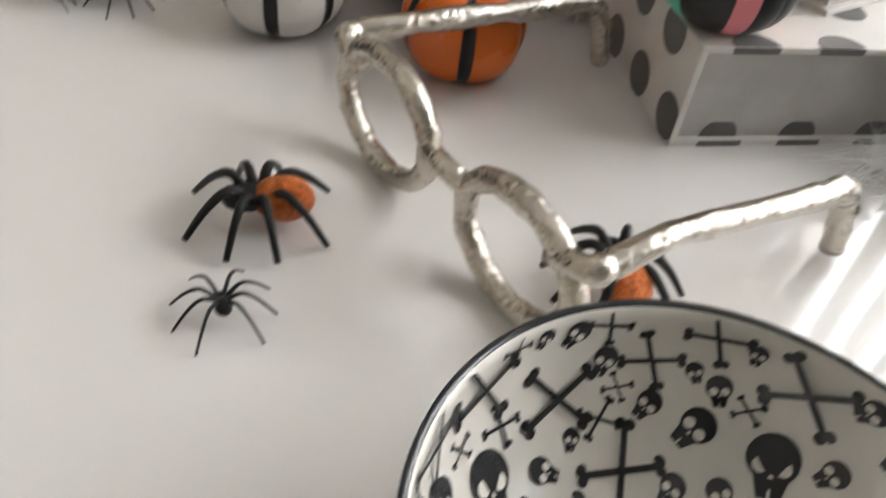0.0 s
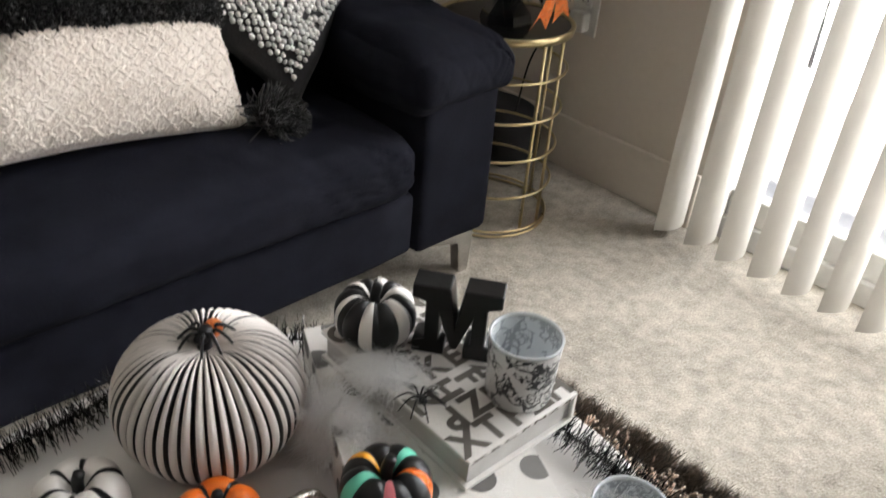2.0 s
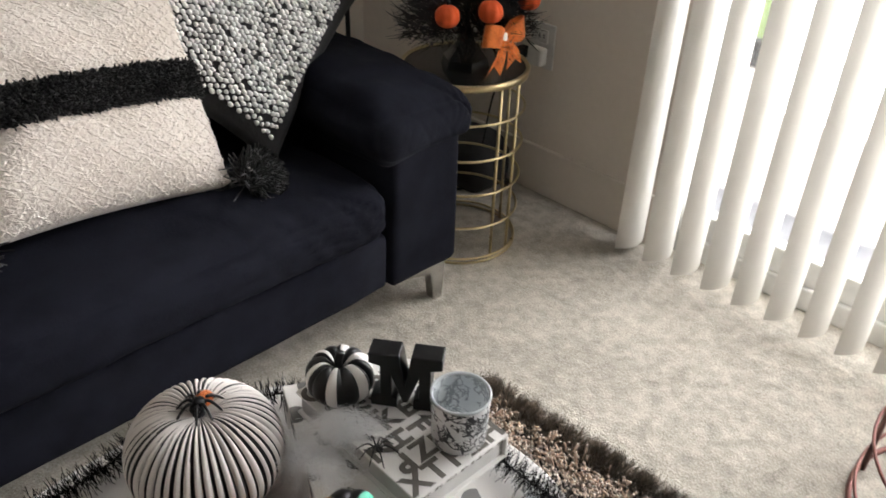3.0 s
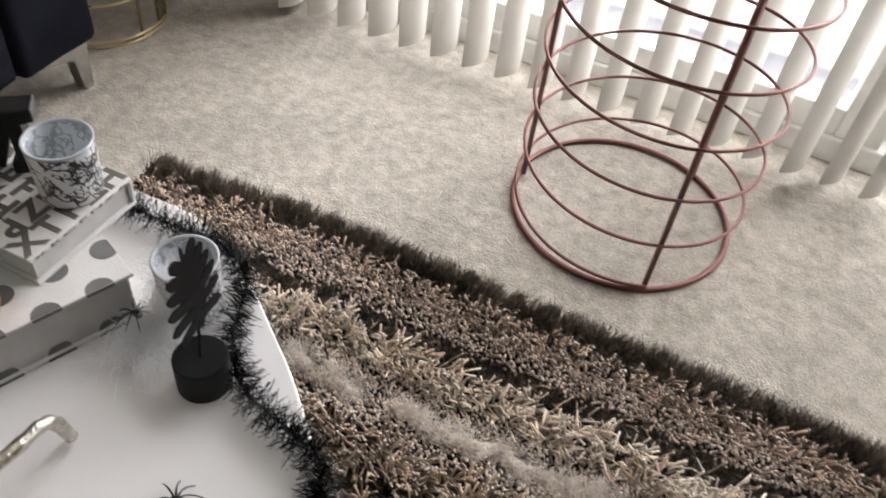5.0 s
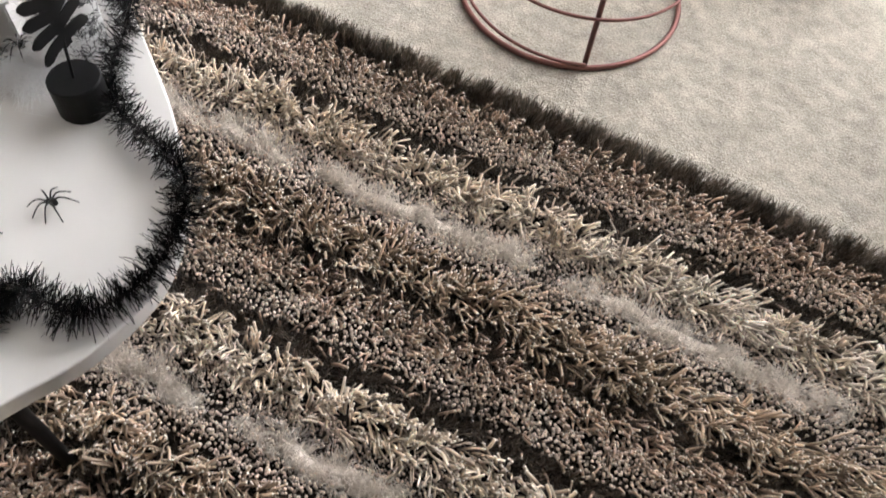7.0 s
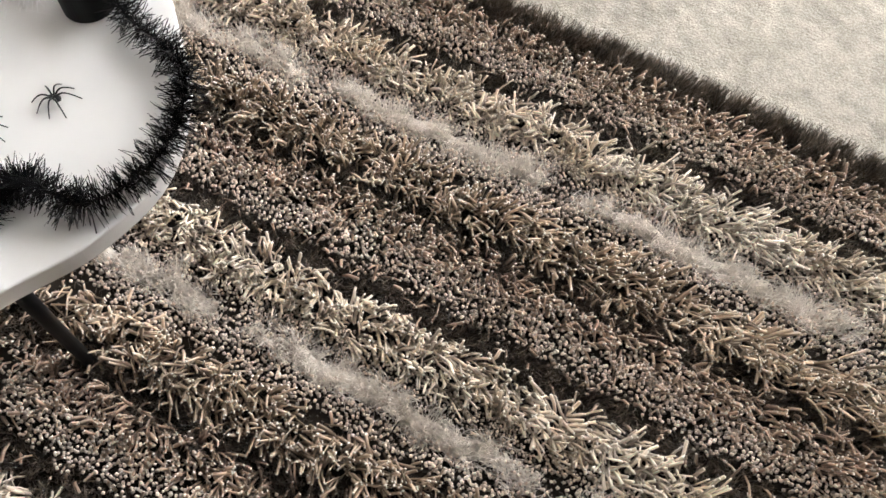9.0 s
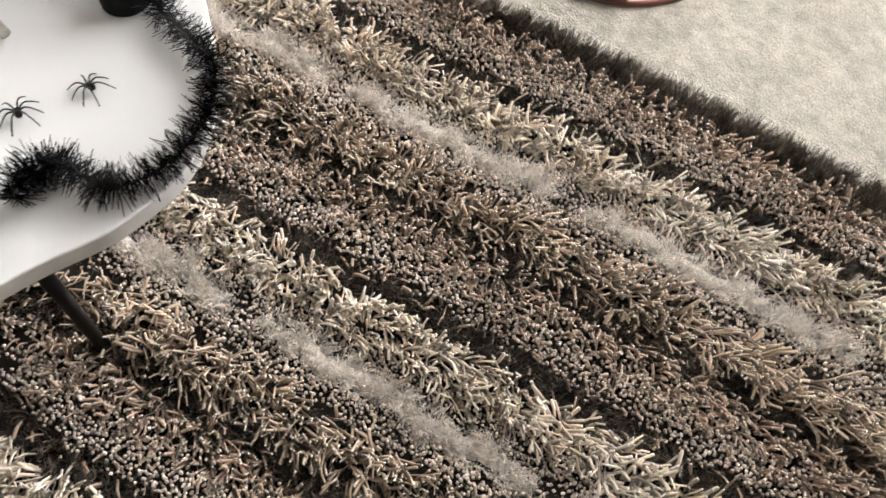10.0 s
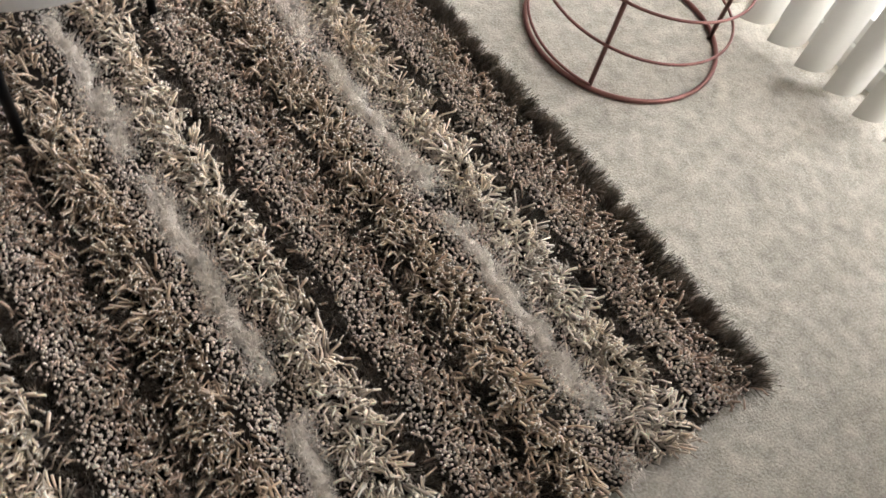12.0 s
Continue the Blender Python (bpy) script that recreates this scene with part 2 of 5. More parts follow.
part("top_rail", box_bm(3.18, -3.0, 0.98, 3.24, 3.0, 1.02, bevel=0.005), M["railing"], rail)
part("bottom_rail", box_bm(3.19, -3.0, -0.02, 3.23, 3.0, 0.09, bevel=0.004), M["railing"], rail)
bar = mesh_from("bar", box_bm(-0.008, -0.008, 0.09, 0.008, 0.008, 0.98), M["railing"])
for k in range(50):
    o = new("bar", bar)
    o.parent, o.location = rail, (3.21, -2.95 + k * 0.12, 0)
house = thing("brick_building", "red brick neighbouring building across the lawn", "building")
part("wall", box_bm(15, -14, -0.5, 22, 20, 7.5), M["brick"], house)
part("roof", box_bm(14.6, -14.4, 7.5, 22.4, 20.4, 7.8), M["railing"], house)
for k in range(8):
    for z in (0.6, 4.2):
        part("window", box_bm(14.95, -12 + k * 4, z, 15.02, -10.6 + k * 4, z + 1.5), M["alu"], house)
rng = np.random.default_rng(5)


def strands(name, base, tip, width, material, segs=2, sides=3, bend=None, taper=0.25, profile=None, flat=1.0):
    """One mesh of many small fibres: each a bent prism from base to tip. Arrays of shape (n, 3)."""
    n = len(base)
    d = tip - base
    ln = np.linalg.norm(d, axis=1, keepdims=True) + 1e-9
    d = d / ln
    ref = np.where(np.abs(d[:, 2:3]) > 0.9, [[1.0, 0, 0]], [[0, 0, 1.0]])
    s = np.cross(d, ref)
    s /= np.linalg.norm(s, axis=1, keepdims=True)
    spin = rng.uniform(0, 2 * np.pi, (n, 1))
    u = np.cross(s, d)
    s, u = s * np.cos(spin) + u * np.sin(spin), u * np.cos(spin) - s * np.sin(spin)
    w = np.broadcast_to(np.asarray(width, float), (n,))[:, None]
    if bend is None:
        bend = np.zeros((n, 3))
    rings = []
    for i in range(segs + 1):
        f = i / segs
        c = base + d * ln * f + bend * (4 * f * (1 - f))
        r = w * (profile[i] if profile else 1 - (1 - taper) * f)
        if sides == 2:
            rings.append(np.stack([c - s * r, c + s * r], 1))
        else:
            rings.append(np.stack([c + (s * math.cos(2 * math.pi * k / sides) + u * (flat * math.sin(2 * math.pi * k / sides))) * r for k in range(sides)], 1))
    v = np.stack(rings, 1).reshape(-1, 3)
    quads = []
    for i in range(segs):
        for k in range(1 if sides == 2 else sides):
            j = (k + 1) % sides
            quads.append([i * sides + k, i * sides + j, (i + 1) * sides + j, (i + 1) * sides + k])
    if sides == 4:
        quads.append([segs * 4 + k for k in range(4)])
    q = np.array(quads)[None] + (np.arange(n) * (segs + 1) * sides)[:, None, None]
    q = q.reshape(-1, 4)
    me = bpy.data.meshes.new(name)
    me.vertices.add(len(v))
    me.vertices.foreach_set("co", v.astype(np.float32).ravel())
    me.loops.add(q.size)
    me.loops.foreach_set("vertex_index", q.astype(np.int32).ravel())
    me.polygons.add(len(q))
    me.polygons.foreach_set("loop_start", (np.arange(len(q)) * 4).astype(np.int32))
    me.update(calc_edges=True)
    me.validate()
    me.materials.append(material)
    me.polygons.foreach_set("use_smooth", [sides > 2] * len(me.polygons))
    return me


def stuff(name, me, parent, label=""):
    ob = new(name, me)
    ob.parent = parent
    ob["kind"] = "stuff"
    if label:
        ob["label"] = label
    return ob


# tree outside: a trunk, limbs and many small leaves
tree = thing("tree", "green leafy tree beyond the balcony", "tree")
bm = bmesh.new()
tube_into(bm, [(9, 4, -0.5), (9.1, 4, 1.2), (9, 4.2, 2.6), (9.2, 4.1, 4.2)], [0.22, 0.18, 0.13, 0.04])
for a in range(7):
    tube_into(bm, [(9.05, 4.1, 1.6 + a * 0.3), (9 + 0.8 * math.cos(a * 2.3), 4 + 0.8 * math.sin(a * 2.3), 2.4 + a * 0.3), (9 + 1.6 * math.cos(a * 2.3), 4 + 1.6 * math.sin(a * 2.3), 2.7 + a * 0.3)], [0.07, 0.045, 0.015], 6)
part("trunk", bm, M["brick"], tree)
p = rng.normal(0, 1, (9000, 3)) * (1.0, 1.0, 0.7) + (9, 4.1, 3.4)
stuff("crown", strands("crown", p, p + rng.normal(0, 0.09, (9000, 3)), 0.04, M["leaf"], 1, 2), tree)

# ---- vertical blind ----
blind = thing("vertical_blind", "cream vinyl vertical blind slats, turned half open", "blind")
bm = bmesh.new()
for i in range(9):
    f = i / 8 - 0.5
    off = -0.017 * (1 - (2 * f) ** 2)
    for z in (0.0, 2.06):
        bm.verts.new((f * 0.089, off, z))
bm.verts.ensure_lookup_table()
for i in range(8):
    bm.faces.new((bm.verts[2 * i], bm.verts[2 * i + 2], bm.verts[2 * i + 3], bm.verts[2 * i + 1]))
slat_me = mesh_from("slat", bm, M["slat"], True)
for k in range(33):
    o = new("slat", slat_me)
    ang = -18 - 15 * min(max((k - 6) / 8, 0), 1) if k > 0 else -14
    ang += rng.uniform(-3, 3)
    c, s = math.cos(radians(ang)), math.sin(radians(ang))
    y = 1.224 - k * 0.0762
    o.parent = blind
    o.matrix_basis = pose(1.640 + 0.012 * min(k / 15, 1) + 0.0445 * c, y + 0.0445 * s, 0.022 + rng.uniform(0, 0.004), 0, 0, ang)
part("head_rail", box_bm(1.66, -1.4, 2.08, 1.72, 1.26, 2.13, bevel=0.004), M["alu"], blind)

# outlet and plug
outlet = thing("wall_outlet", "white plastic wall outlet with a plugged-in adapter", "outlet")
M["plastic"] = mat("white_plastic", (0.72, 0.70, 0.66), 0.35, scale=30)
M["dark"] = mat("dark_slot", (0.03, 0.03, 0.03), 0.6)
part("plate", box_bm(WX - 0.007, 1.552, 0.347, WX - 0.001, 1.628, 0.461, bevel=0.003), M["plastic"], outlet)
for zc in (0.428, 0.382):
    part("socket", box_bm(WX - 0.010, 1.572, zc - 0.017, WX - 0.0065, 1.608, zc + 0.017, bevel=0.003), M["plastic"], outlet)
    for dy in (-0.007, 0.007):
        part("slot", box_bm(WX - 0.0115, 1.590 + dy - 0.001, zc - 0.004, WX - 0.0098, 1.590 + dy + 0.001, zc + 0.008), M["dark"], outlet)
part("adapter", box_bm(WX - 0.04, 1.565, 0.36, WX - 0.0115, 1.61, 0.405, bevel=0.006), M["plastic"], outlet, "white plug-in adapter")
part("black_plug", box_bm(WX - 0.062, 1.615, 0.37, WX - 0.02, 1.64, 0.40, bevel=0.006), M["black_metal"], outlet, "black plug")
part("cord", tube_into(bmesh.new(), spline([(WX - 0.05, 1.63, 0.38), (1.66, 1.66, 0.28), (1.62, 1.66, 0.12), (1.6, 1.7, 0.004), (1.45, 1.9, 0.004)], 8), 0.0025, 6), M["black_metal"], outlet, "black cord", True)

# ---- sofa ----
def soft_box(x0, y0, z0, x1, y1, z1, bevel, bulge=0.0, wob=0.0, n=14, seed=0, crease=0.0):
    """A cushion: a rounded box with swollen faces and folds that gather towards one end."""
    bm = bmesh.new()
    bmesh.ops.create_cube(bm, size=2.0)
    bmesh.ops.subdivide_edges(bm, edges=bm.edges[:], cuts=n, use_grid_fill=True)
    hx, hy, hz = (x1 - x0) / 2, (y1 - y0) / 2, (z1 - z0) / 2
    c = Vector(((x0 + x1) / 2, (y0 + y1) / 2, (z0 + z1) / 2))
    for v in bm.verts:
        q = Vector((v.co.x * hx, v.co.y * hy, v.co.z * hz))
        inner = Vector((max(-hx + bevel, min(hx - bevel, q.x)), max(-hy + bevel, min(hy - bevel, q.y)), max(-hz + bevel, min(hz - bevel, q.z))))
        d = q - inner
        if d.length > 1e-6:
            q = inner + d.normalized() * bevel
        u, w, t = v.co
        q.z += bulge * (1 - u ** 4) * (1 - w ** 4) * t
        q.y += bulge * 0.5 * (1 - u ** 4) * (1 - t ** 4) * w
        q += Vector((noise.noise(q * 9 + Vector((seed, 0, 0))), noise.noise(q * 9 + Vector((0, seed, 3))), noise.noise(q * 13 + Vector((7, 0, seed))))) * wob
        if crease:
            g = noise.noise(Vector((q.x * 21 + q.y * 9 + q.z * 12 + seed, q.y * 3.5, q.z * 4)))
            g2 = noise.noise(Vector((q.x * 46 - q.z * 20, q.y * 8 + seed, q.z * 9)))
            fold = (max(0.0, 1 - abs(g) * 4.5) ** 1.5 + 0.5 * max(0.0, 1 - abs(g2) * 4.5) ** 1.5) * (0.1 + 0.9 * max(0.0, min(1.0, (u - 0.25) * 1.6)))
            q.z -= crease * fold * (0.8 if t > 0 else 0.2)
            q.y += crease * fold * (1.0 if w < 0 else 0.0)
        v.co = c + q
    return bm


sofa = thing("sofa", "navy-black velvet sofa with plump cushions and chrome legs", "sofa")
part("base", soft_box(-1.0, 1.375, 0.102, 1.056, 2.25, 0.24, 0.02, 0, 0.002, 20), M["velvet"], sofa, "", True)
for x0, x1 in ((-0.10, 1.052), (-1.25, -0.10)):
    part("seat_cushion", soft_box(x0, 1.352, 0.236, x1, 2.0, 0.352, 0.045, 0.018, 0.005, 96, 3, 0.007), M["velvet"], sofa, "", True)
part("armrest", soft_box(1.058, 1.372, 0.10, 1.245, 2.25, 0.425, 0.018, 0.004, 0.004, 24, 5), M["velvet"], sofa, "", True)
part("arm_pad", soft_box(1.015, 1.350, 0.385, 1.262, 2.1, 0.492, 0.045, 0.022, 0.008, 70, 9, 0.008), M["velvet"], sofa, "", True)
part("back", soft_box(-1.0, 1.95, 0.30, 1.245, 2.27, 0.72, 0.06, 0.01, 0.004, 20, 2), M["velvet"], sofa, "", True)
for x0, x1 in ((-0.05, 1.0), (-1.05, -0.07)):
    part("back_cushion", soft_box(x0, 1.80, 0.35, x1, 2.02, 0.76, 0.08, 0.03, 0.008, 20, 7), M["velvet"], sofa, "", True)
for x, y, w in ((1.20, 1.40, 1), (1.20, 2.2, 1), (-0.95, 1.40, -1), (-0.95, 2.2, -1)):
    bm = bmesh.new()
    a = 0.012
    q = [bm.verts.new(c) for c in ((x - 0.11 * w, y - a, 0.10), (x + 0.025 * w, y - a, 0.10), (x + 0.018 * w, y - a, 0.0), (x - 0.004 * w, y - a, 0.0), (x - 0.015 * w, y - a, 0.075))]
    f = bm.faces.new(q)
    r = bmesh.ops.extrude_face_region(bm, geom=[f])
    bmesh.ops.translate(bm, vec=(0, 2 * a, 0), verts=[v for v in r["geom"] if isinstance(v, bmesh.types.BMVert)])
    bmesh.ops.recalc_face_normals(bm, faces=bm.faces[:])
    part("leg", bm, M["chrome"], sofa, "polished chrome bracket leg")


def pillow_point(u, v, w, h, thick):
    """A point of a pillow's front half in its own plane; u and v run from -1 to 1."""
    edge = 1 - 0.07 * (1 - v * v) * u * u
    x = u * w / 2 * (1 - 0.06 * (1 - v * v))
    y = v * h / 2 * (1 - 0.06 * (1 - u * u))
    z = thick * max(0.0, (1 - u ** 4)) ** 0.6 * max(0.0, (1 - v ** 4)) ** 0.6 * edge
    return Vector((x, y, z))


def pillow_bm(w, h, thick, n=40, v0=-1.0, v1=1.0, lift=0.0, back=True, wob=0.004, seed=0):
    bm = bmesh.new()
    for sgn in ((1, -1) if back else (1,)):
        g = []
        for i in range(n + 1):
            row = []
            for j in range(n + 1):
                u, v = -1 + 2 * i / n, v0 + (v1 - v0) * j / n
                p = pillow_point(u, v, w, h, thick)
                k = noise.noise(Vector((u * 2.2 + seed, v * 2.2, 1))) * wob * 3
                row.append(bm.verts.new((p.x, p.y, sgn * (p.z + lift) + k)))
            g.append(row)
        for i in range(n):
            for j in range(n):
                q = [g[i][j], g[i + 1][j], g[i + 1][j + 1], g[i][j + 1]]
                bm.faces.new(q if sgn > 0 else q[::-1])
    bmesh.ops.remove_doubles(bm, verts=bm.verts[:], dist=0.0005)
    return bm


M["cream_knit"] = mat("cream_woven_wool", (0.79, 0.72, 0.655), 0.95, color2=(0.69, 0.61, 0.54), scale=90, bump=1.6, bump_scale=170, sheen=0.3)
M["charcoal"] = mat("charcoal_pile", (0.034, 0.032, 0.031), 0.95, color2=(0.012, 0.012, 0.012), scale=60, rand=0.5, sheen=0.15)
M["black_cloth"] = mat("black_cotton", (0.030, 0.029, 0.031), 0.9, scale=100, bump=0.4)
M["wool_bead"] = mat("white_wool_loop", (0.93, 0.92, 0.90), 0.9, scale=80, rand=0.2)


def frame_at(origin, ex, ey):
    ex = Vector(ex).normalized()
    ez = ex.cross(Vector(ey)).normalized()
    ey = ez.cross(ex)
    m = Matrix((ex, ey, ez)).transposed().to_4x4()
    m.translation = Vector(origin)
    return m


pw, ph = 0.43, 0.39
pm = frame_at((0.625, 1.645, 0.539), (1, -0.05, -0.068), (0.02, 0.52, 0.85))
pil = thing("throw_pillow", "cream woven throw pillow with a charcoal stripe and corner tassels", "pillow", at=pm)
part("cover", pillow_bm(pw, ph, 0.075, 60), M["cream_knit"], pil, "", True)
# raised woven zigzag stitches
n = 9500
uu, vv = rng.uniform(-0.96, 0.96, n), rng.uniform(-0.96, 0.96, n)
rowi = np.round((vv + 1) * 17)
ph_ = (uu * 8 + 0.3 * np.sin(rowi * 2.1)) % 1.0
vv = rowi / 17 - 1 + 0.050 * (np.abs(ph_ - 0.5) * 2 - 0.5) + rng.normal(0, 0.007, n)
slope = np.sign(ph_ - 0.5)
keep = (np.abs(vv + 0.01) > 0.14) & (np.abs(vv) < 0.97)
uu, vv, slope = uu[keep], vv[keep], slope[keep]
P0 = np.array([pillow_point(a, b, pw, ph, 0.075) for a, b in zip(uu, vv)])
K = np.array([noise.noise(Vector((a * 2.2, b * 2.2, 1))) * 0.012 for a, b in zip(uu, vv)])
P0[:, 2] += K + 0.0002
dirv = np.stack([np.full(len(uu), 0.0062), 0.0018 * slope, np.zeros(len(uu))], 1) * rng.uniform(0.7, 1.3, (len(uu), 1))
stuff("stitching", strands("stitching", P0 - dirv / 2, P0 + dirv / 2, 0.0015, M["cream_knit"], 2, 4, profile=(0.4, 1, 0.4)), pil)
n = 15000
uu, vv = rng.uniform(-1, 1, n), rng.uniform(-0.15, 0.14, n)
P0 = np.array([pillow_point(a, b, pw, ph, 0.075) for a, b in zip(uu, vv)])
P0[:, 2] += np.array([noise.noise(Vector((a * 2.2, b * 2.2, 1))) * 0.012 for a, b in zip(uu, vv)])
stuff("stripe", strands("stripe", P0, P0 + rng.normal(0, 0.0045, (n, 3)) + (0, 0, 0.009), 0.0020, M["charcoal"], 2, 3, bend=rng.normal(0, 0.002, (n, 3)), taper=0.8), pil, "fuzzy charcoal stripe")
for sx, sy in ((1, -1), (-1, -1), (1, 1), (-1, 1)):
    c = np.array((sx * pw / 2 * 0.99, sy * ph / 2 * 0.98, 0.0))
    n = 2000
    d = rng.normal(0, 1, (n, 3)) + np.array((sx * 1.5, sy * 0.4, 0.5))
    d /= np.linalg.norm(d, axis=1, keepdims=True)
    ln = rng.uniform(0.045, 0.076, (n, 1))
    c2 = c + np.array((sx * 0.022, sy * 0.004, 0.018))
    stuff("tassel", strands("tassel", c2 + d * 0.002, c2 + d * ln, 0.0017, M["charcoal"], 4, 3, bend=rng.normal(0, 0.008, (n, 3)), taper=0.8), pil, "black yarn tassel")

lp = 0.43
pm2 = frame_at((0.952, 1.708, 0.620), (0.72, 0.30, 0.52), (-0.60, 0.42, 0.68))
lpil = thing("throw_pillow", "black throw pillow dotted with white wool loops", "pillow", at=pm2)
part("cover", pillow_bm(lp, lp, 0.055, 40, seed=4), M["black_cloth"], lpil, "", True)
bp, bt = [], []
for i in range(32):
    for j in range(38):
        u, v = -0.86 + 1.66 * (i + 0.5 * (j % 2)) / 32, -0.83 + 1.70 * j / 38
        u, v = u + rng.uniform(-0.007, 0.007), v + rng.uniform(-0.006, 0.006)
        if rng.uniform() < 0.07:
            continue
        p = pillow_point(u, v, lp, lp, 0.055)
        p.z += noise.noise(Vector((u * 2.2 + 4, v * 2.2, 1))) * 0.012
        bp.append(p)
bp = np.array(bp)
stuff("wool_texture", strands("wool_texture", bp - (0, 0.0045, -0.001), bp + (0.001, 0.0055, 0.004) + rng.normal(0, 0.0015, bp.shape), rng.uniform(0.0040, 0.0052, len(bp)), M["wool_bead"], 4, 5, profile=(0.3, 0.95, 1, 0.9, 0.2)), lpil, "white wool loops")

# floor lamp pole behind the sofa end
lamp = thing("floor_lamp", "slim dark floor lamp pole behind the sofa", "lamp")
part("pole", tube_into(bmesh.new(), [(1.42, 1.95, 0.02), (1.42, 1.95, 1.5)], 0.006, 8), M["black_metal"], lamp, "", True)
part("base", lathe([(0, 0), (0.11, 0), (0.11, 0.012), (0.02, 0.02), (0, 0.02)], 24, 1.42, 1.95), M["black_metal"], lamp)

# ---- gold wire side table ----
side = thing("side_table", "round gold wire side table with a black top", "table")
sx, sy, sr, sh = 1.43, 1.55, 0.1395, 0.443
for z in (0.005, 0.016, 0.10, 0.185, 0.27, 0.355):
    part("ring", tube_into(bmesh.new(), circle_pts(sx, sy, z, sr, 56), 0.0032, 8, True), M["gold"], side, "", True)
part("rim", lathe([(sr - 0.006, sh - 0.012), (sr + 0.004, sh - 0.012), (sr + 0.005, sh), (sr + 0.002, sh + 0.004), (sr - 0.004, sh + 0.002), (sr - 0.006, sh - 0.012)], 64, sx, sy), M["gold"], side, "", True)
M["black_gloss"] = mat("black_glass", (0.010, 0.010, 0.011), 0.12, scale=10)
part("top", lathe([(0, sh - 0.006), (sr - 0.004, sh - 0.006), (sr - 0.004, sh - 0.001), (0, sh - 0.001)], 64, sx, sy), M["black_gloss"], side, "black top")
for a in (-100, -10, 80, 170, -75):
    ca, sa = math.cos(radians(a)), math.sin(radians(a))
    part("post", tube_into(bmesh.new(), [(sx + (sr - 0.005) * ca, sy + (sr - 0.005) * sa, 0.004), (sx + (sr - 0.005) * ca, sy + (sr - 0.005) * sa, sh - 0.01)], 0.0038, 8), M["gold"], side, "", True)
bag = thing("floor_cushion", "black soft round cushion on the carpet behind the wire table", "cushion")
part("body", soft_box(1.58, 1.63, 0.0, 1.738, 1.95, 0.145, 0.05, 0.01, 0.006, 16, 6), M["black_cloth"], bag, "", True)

# ---- black tinsel tree with ornaments ----
M["tinsel"] = mat("black_tinsel", (0.006, 0.006, 0.007), 0.22, scale=200, rand=0.6, spec=0.6)
M["orange_felt"] = mat("orange_felt", (0.70, 0.10, 0.018), 0.85, color2=(0.6, 0.075, 0.012), scale=60, bump=0.4)
M["orange_glitter"] = mat("orange_glitter", (1.0, 0.30, 0.07), 0.30, 0.3, color2=(0.62, 0.12, 0.02), scale=420, bump=2.0, bump_scale=700)
tt = thing("tinsel_tree", "small black tinsel tree with orange pumpkins and a glitter bow", "tree", at=pose(1.425, 1.545, 0.442))
part("stand", lathe([(0, 0), (0.055, 0), (0.05, 0.02), (0.02, 0.055), (0.012, 0.085), (0, 0.085)], 6), M["black_gloss"], tt, "glossy black foot")
part("trunk", tube_into(bmesh.new(), [(0, 0, 0.07), (0, 0, 0.52)], 0.006, 8), M["black_metal"], tt)
n = 16000
zz = 0.080 + 0.40 * rng.uniform(0, 1, n) ** 1.3
aa = rng.uniform(0, 2 * np.pi, n)
rr = 0.145 * (1 - (zz - 0.085) / 0.46) * rng.uniform(0.2, 1, n)
b0 = np.stack([rr * np.cos(aa), rr * np.sin(aa), zz], 1)
dd = np.stack([np.cos(aa), np.sin(aa), np.full(n, 0.2)], 1) * 0.02 + rng.normal(0, 0.014, (n, 3))
stuff("foliage", strands("foliage", b0, b0 + dd, 0.0014, M["tinsel"], 1, 2), tt)


def mini_pumpkin(r):
    bm = bmesh.new()
    bmesh.ops.create_uvsphere(bm, u_segments=32, v_segments=14, radius=r)
    for v in bm.verts:
        a = math.atan2(v.co.y, v.co.x)
        f = 1 - 0.10 * (0.5 + 0.5 * math.cos(a * 8)) ** 2
        v.co.x *= f
        v.co.y *= f
        v.co.z *= 0.88
    return bm


for x, y, z in ((-0.055, -0.115, 0.155), (0.085, -0.095, 0.150), (-0.12, -0.06, 0.145), (-0.015, -0.10, 0.235), (0.05, -0.06, 0.30)):
    o = part("pumpkin_ornament", mini_pumpkin(0.026), M["orange_felt"], tt, "orange felt pumpkin", True)
    o.location = (x, y, z)
    s2 = part("stem", tube_into(bmesh.new(), [(0, 0, 0.018), (0.002, 0, 0.03)], 0.003, 6), M["black_metal"], o)


def ribbon(pts, width, wdir):
    bm = bmesh.new()
    rows = [(bm.verts.new(Vector(p) - Vector(wdir) * w / 2), bm.verts.new(Vector(p) + Vector(wdir) * w / 2)) for p, w in zip(pts, width)]
    for a, b in zip(rows, rows[1:]):
        bm.faces.new((a[0], a[1], b[1], b[0]))
    r = bmesh.ops.extrude_face_region(bm, geom=bm.faces[:])
    bmesh.ops.translate(bm, vec=(0, -0.0012, 0), verts=[v for v in r["geom"] if isinstance(v, bmesh.types.BMVert)])
    return bm


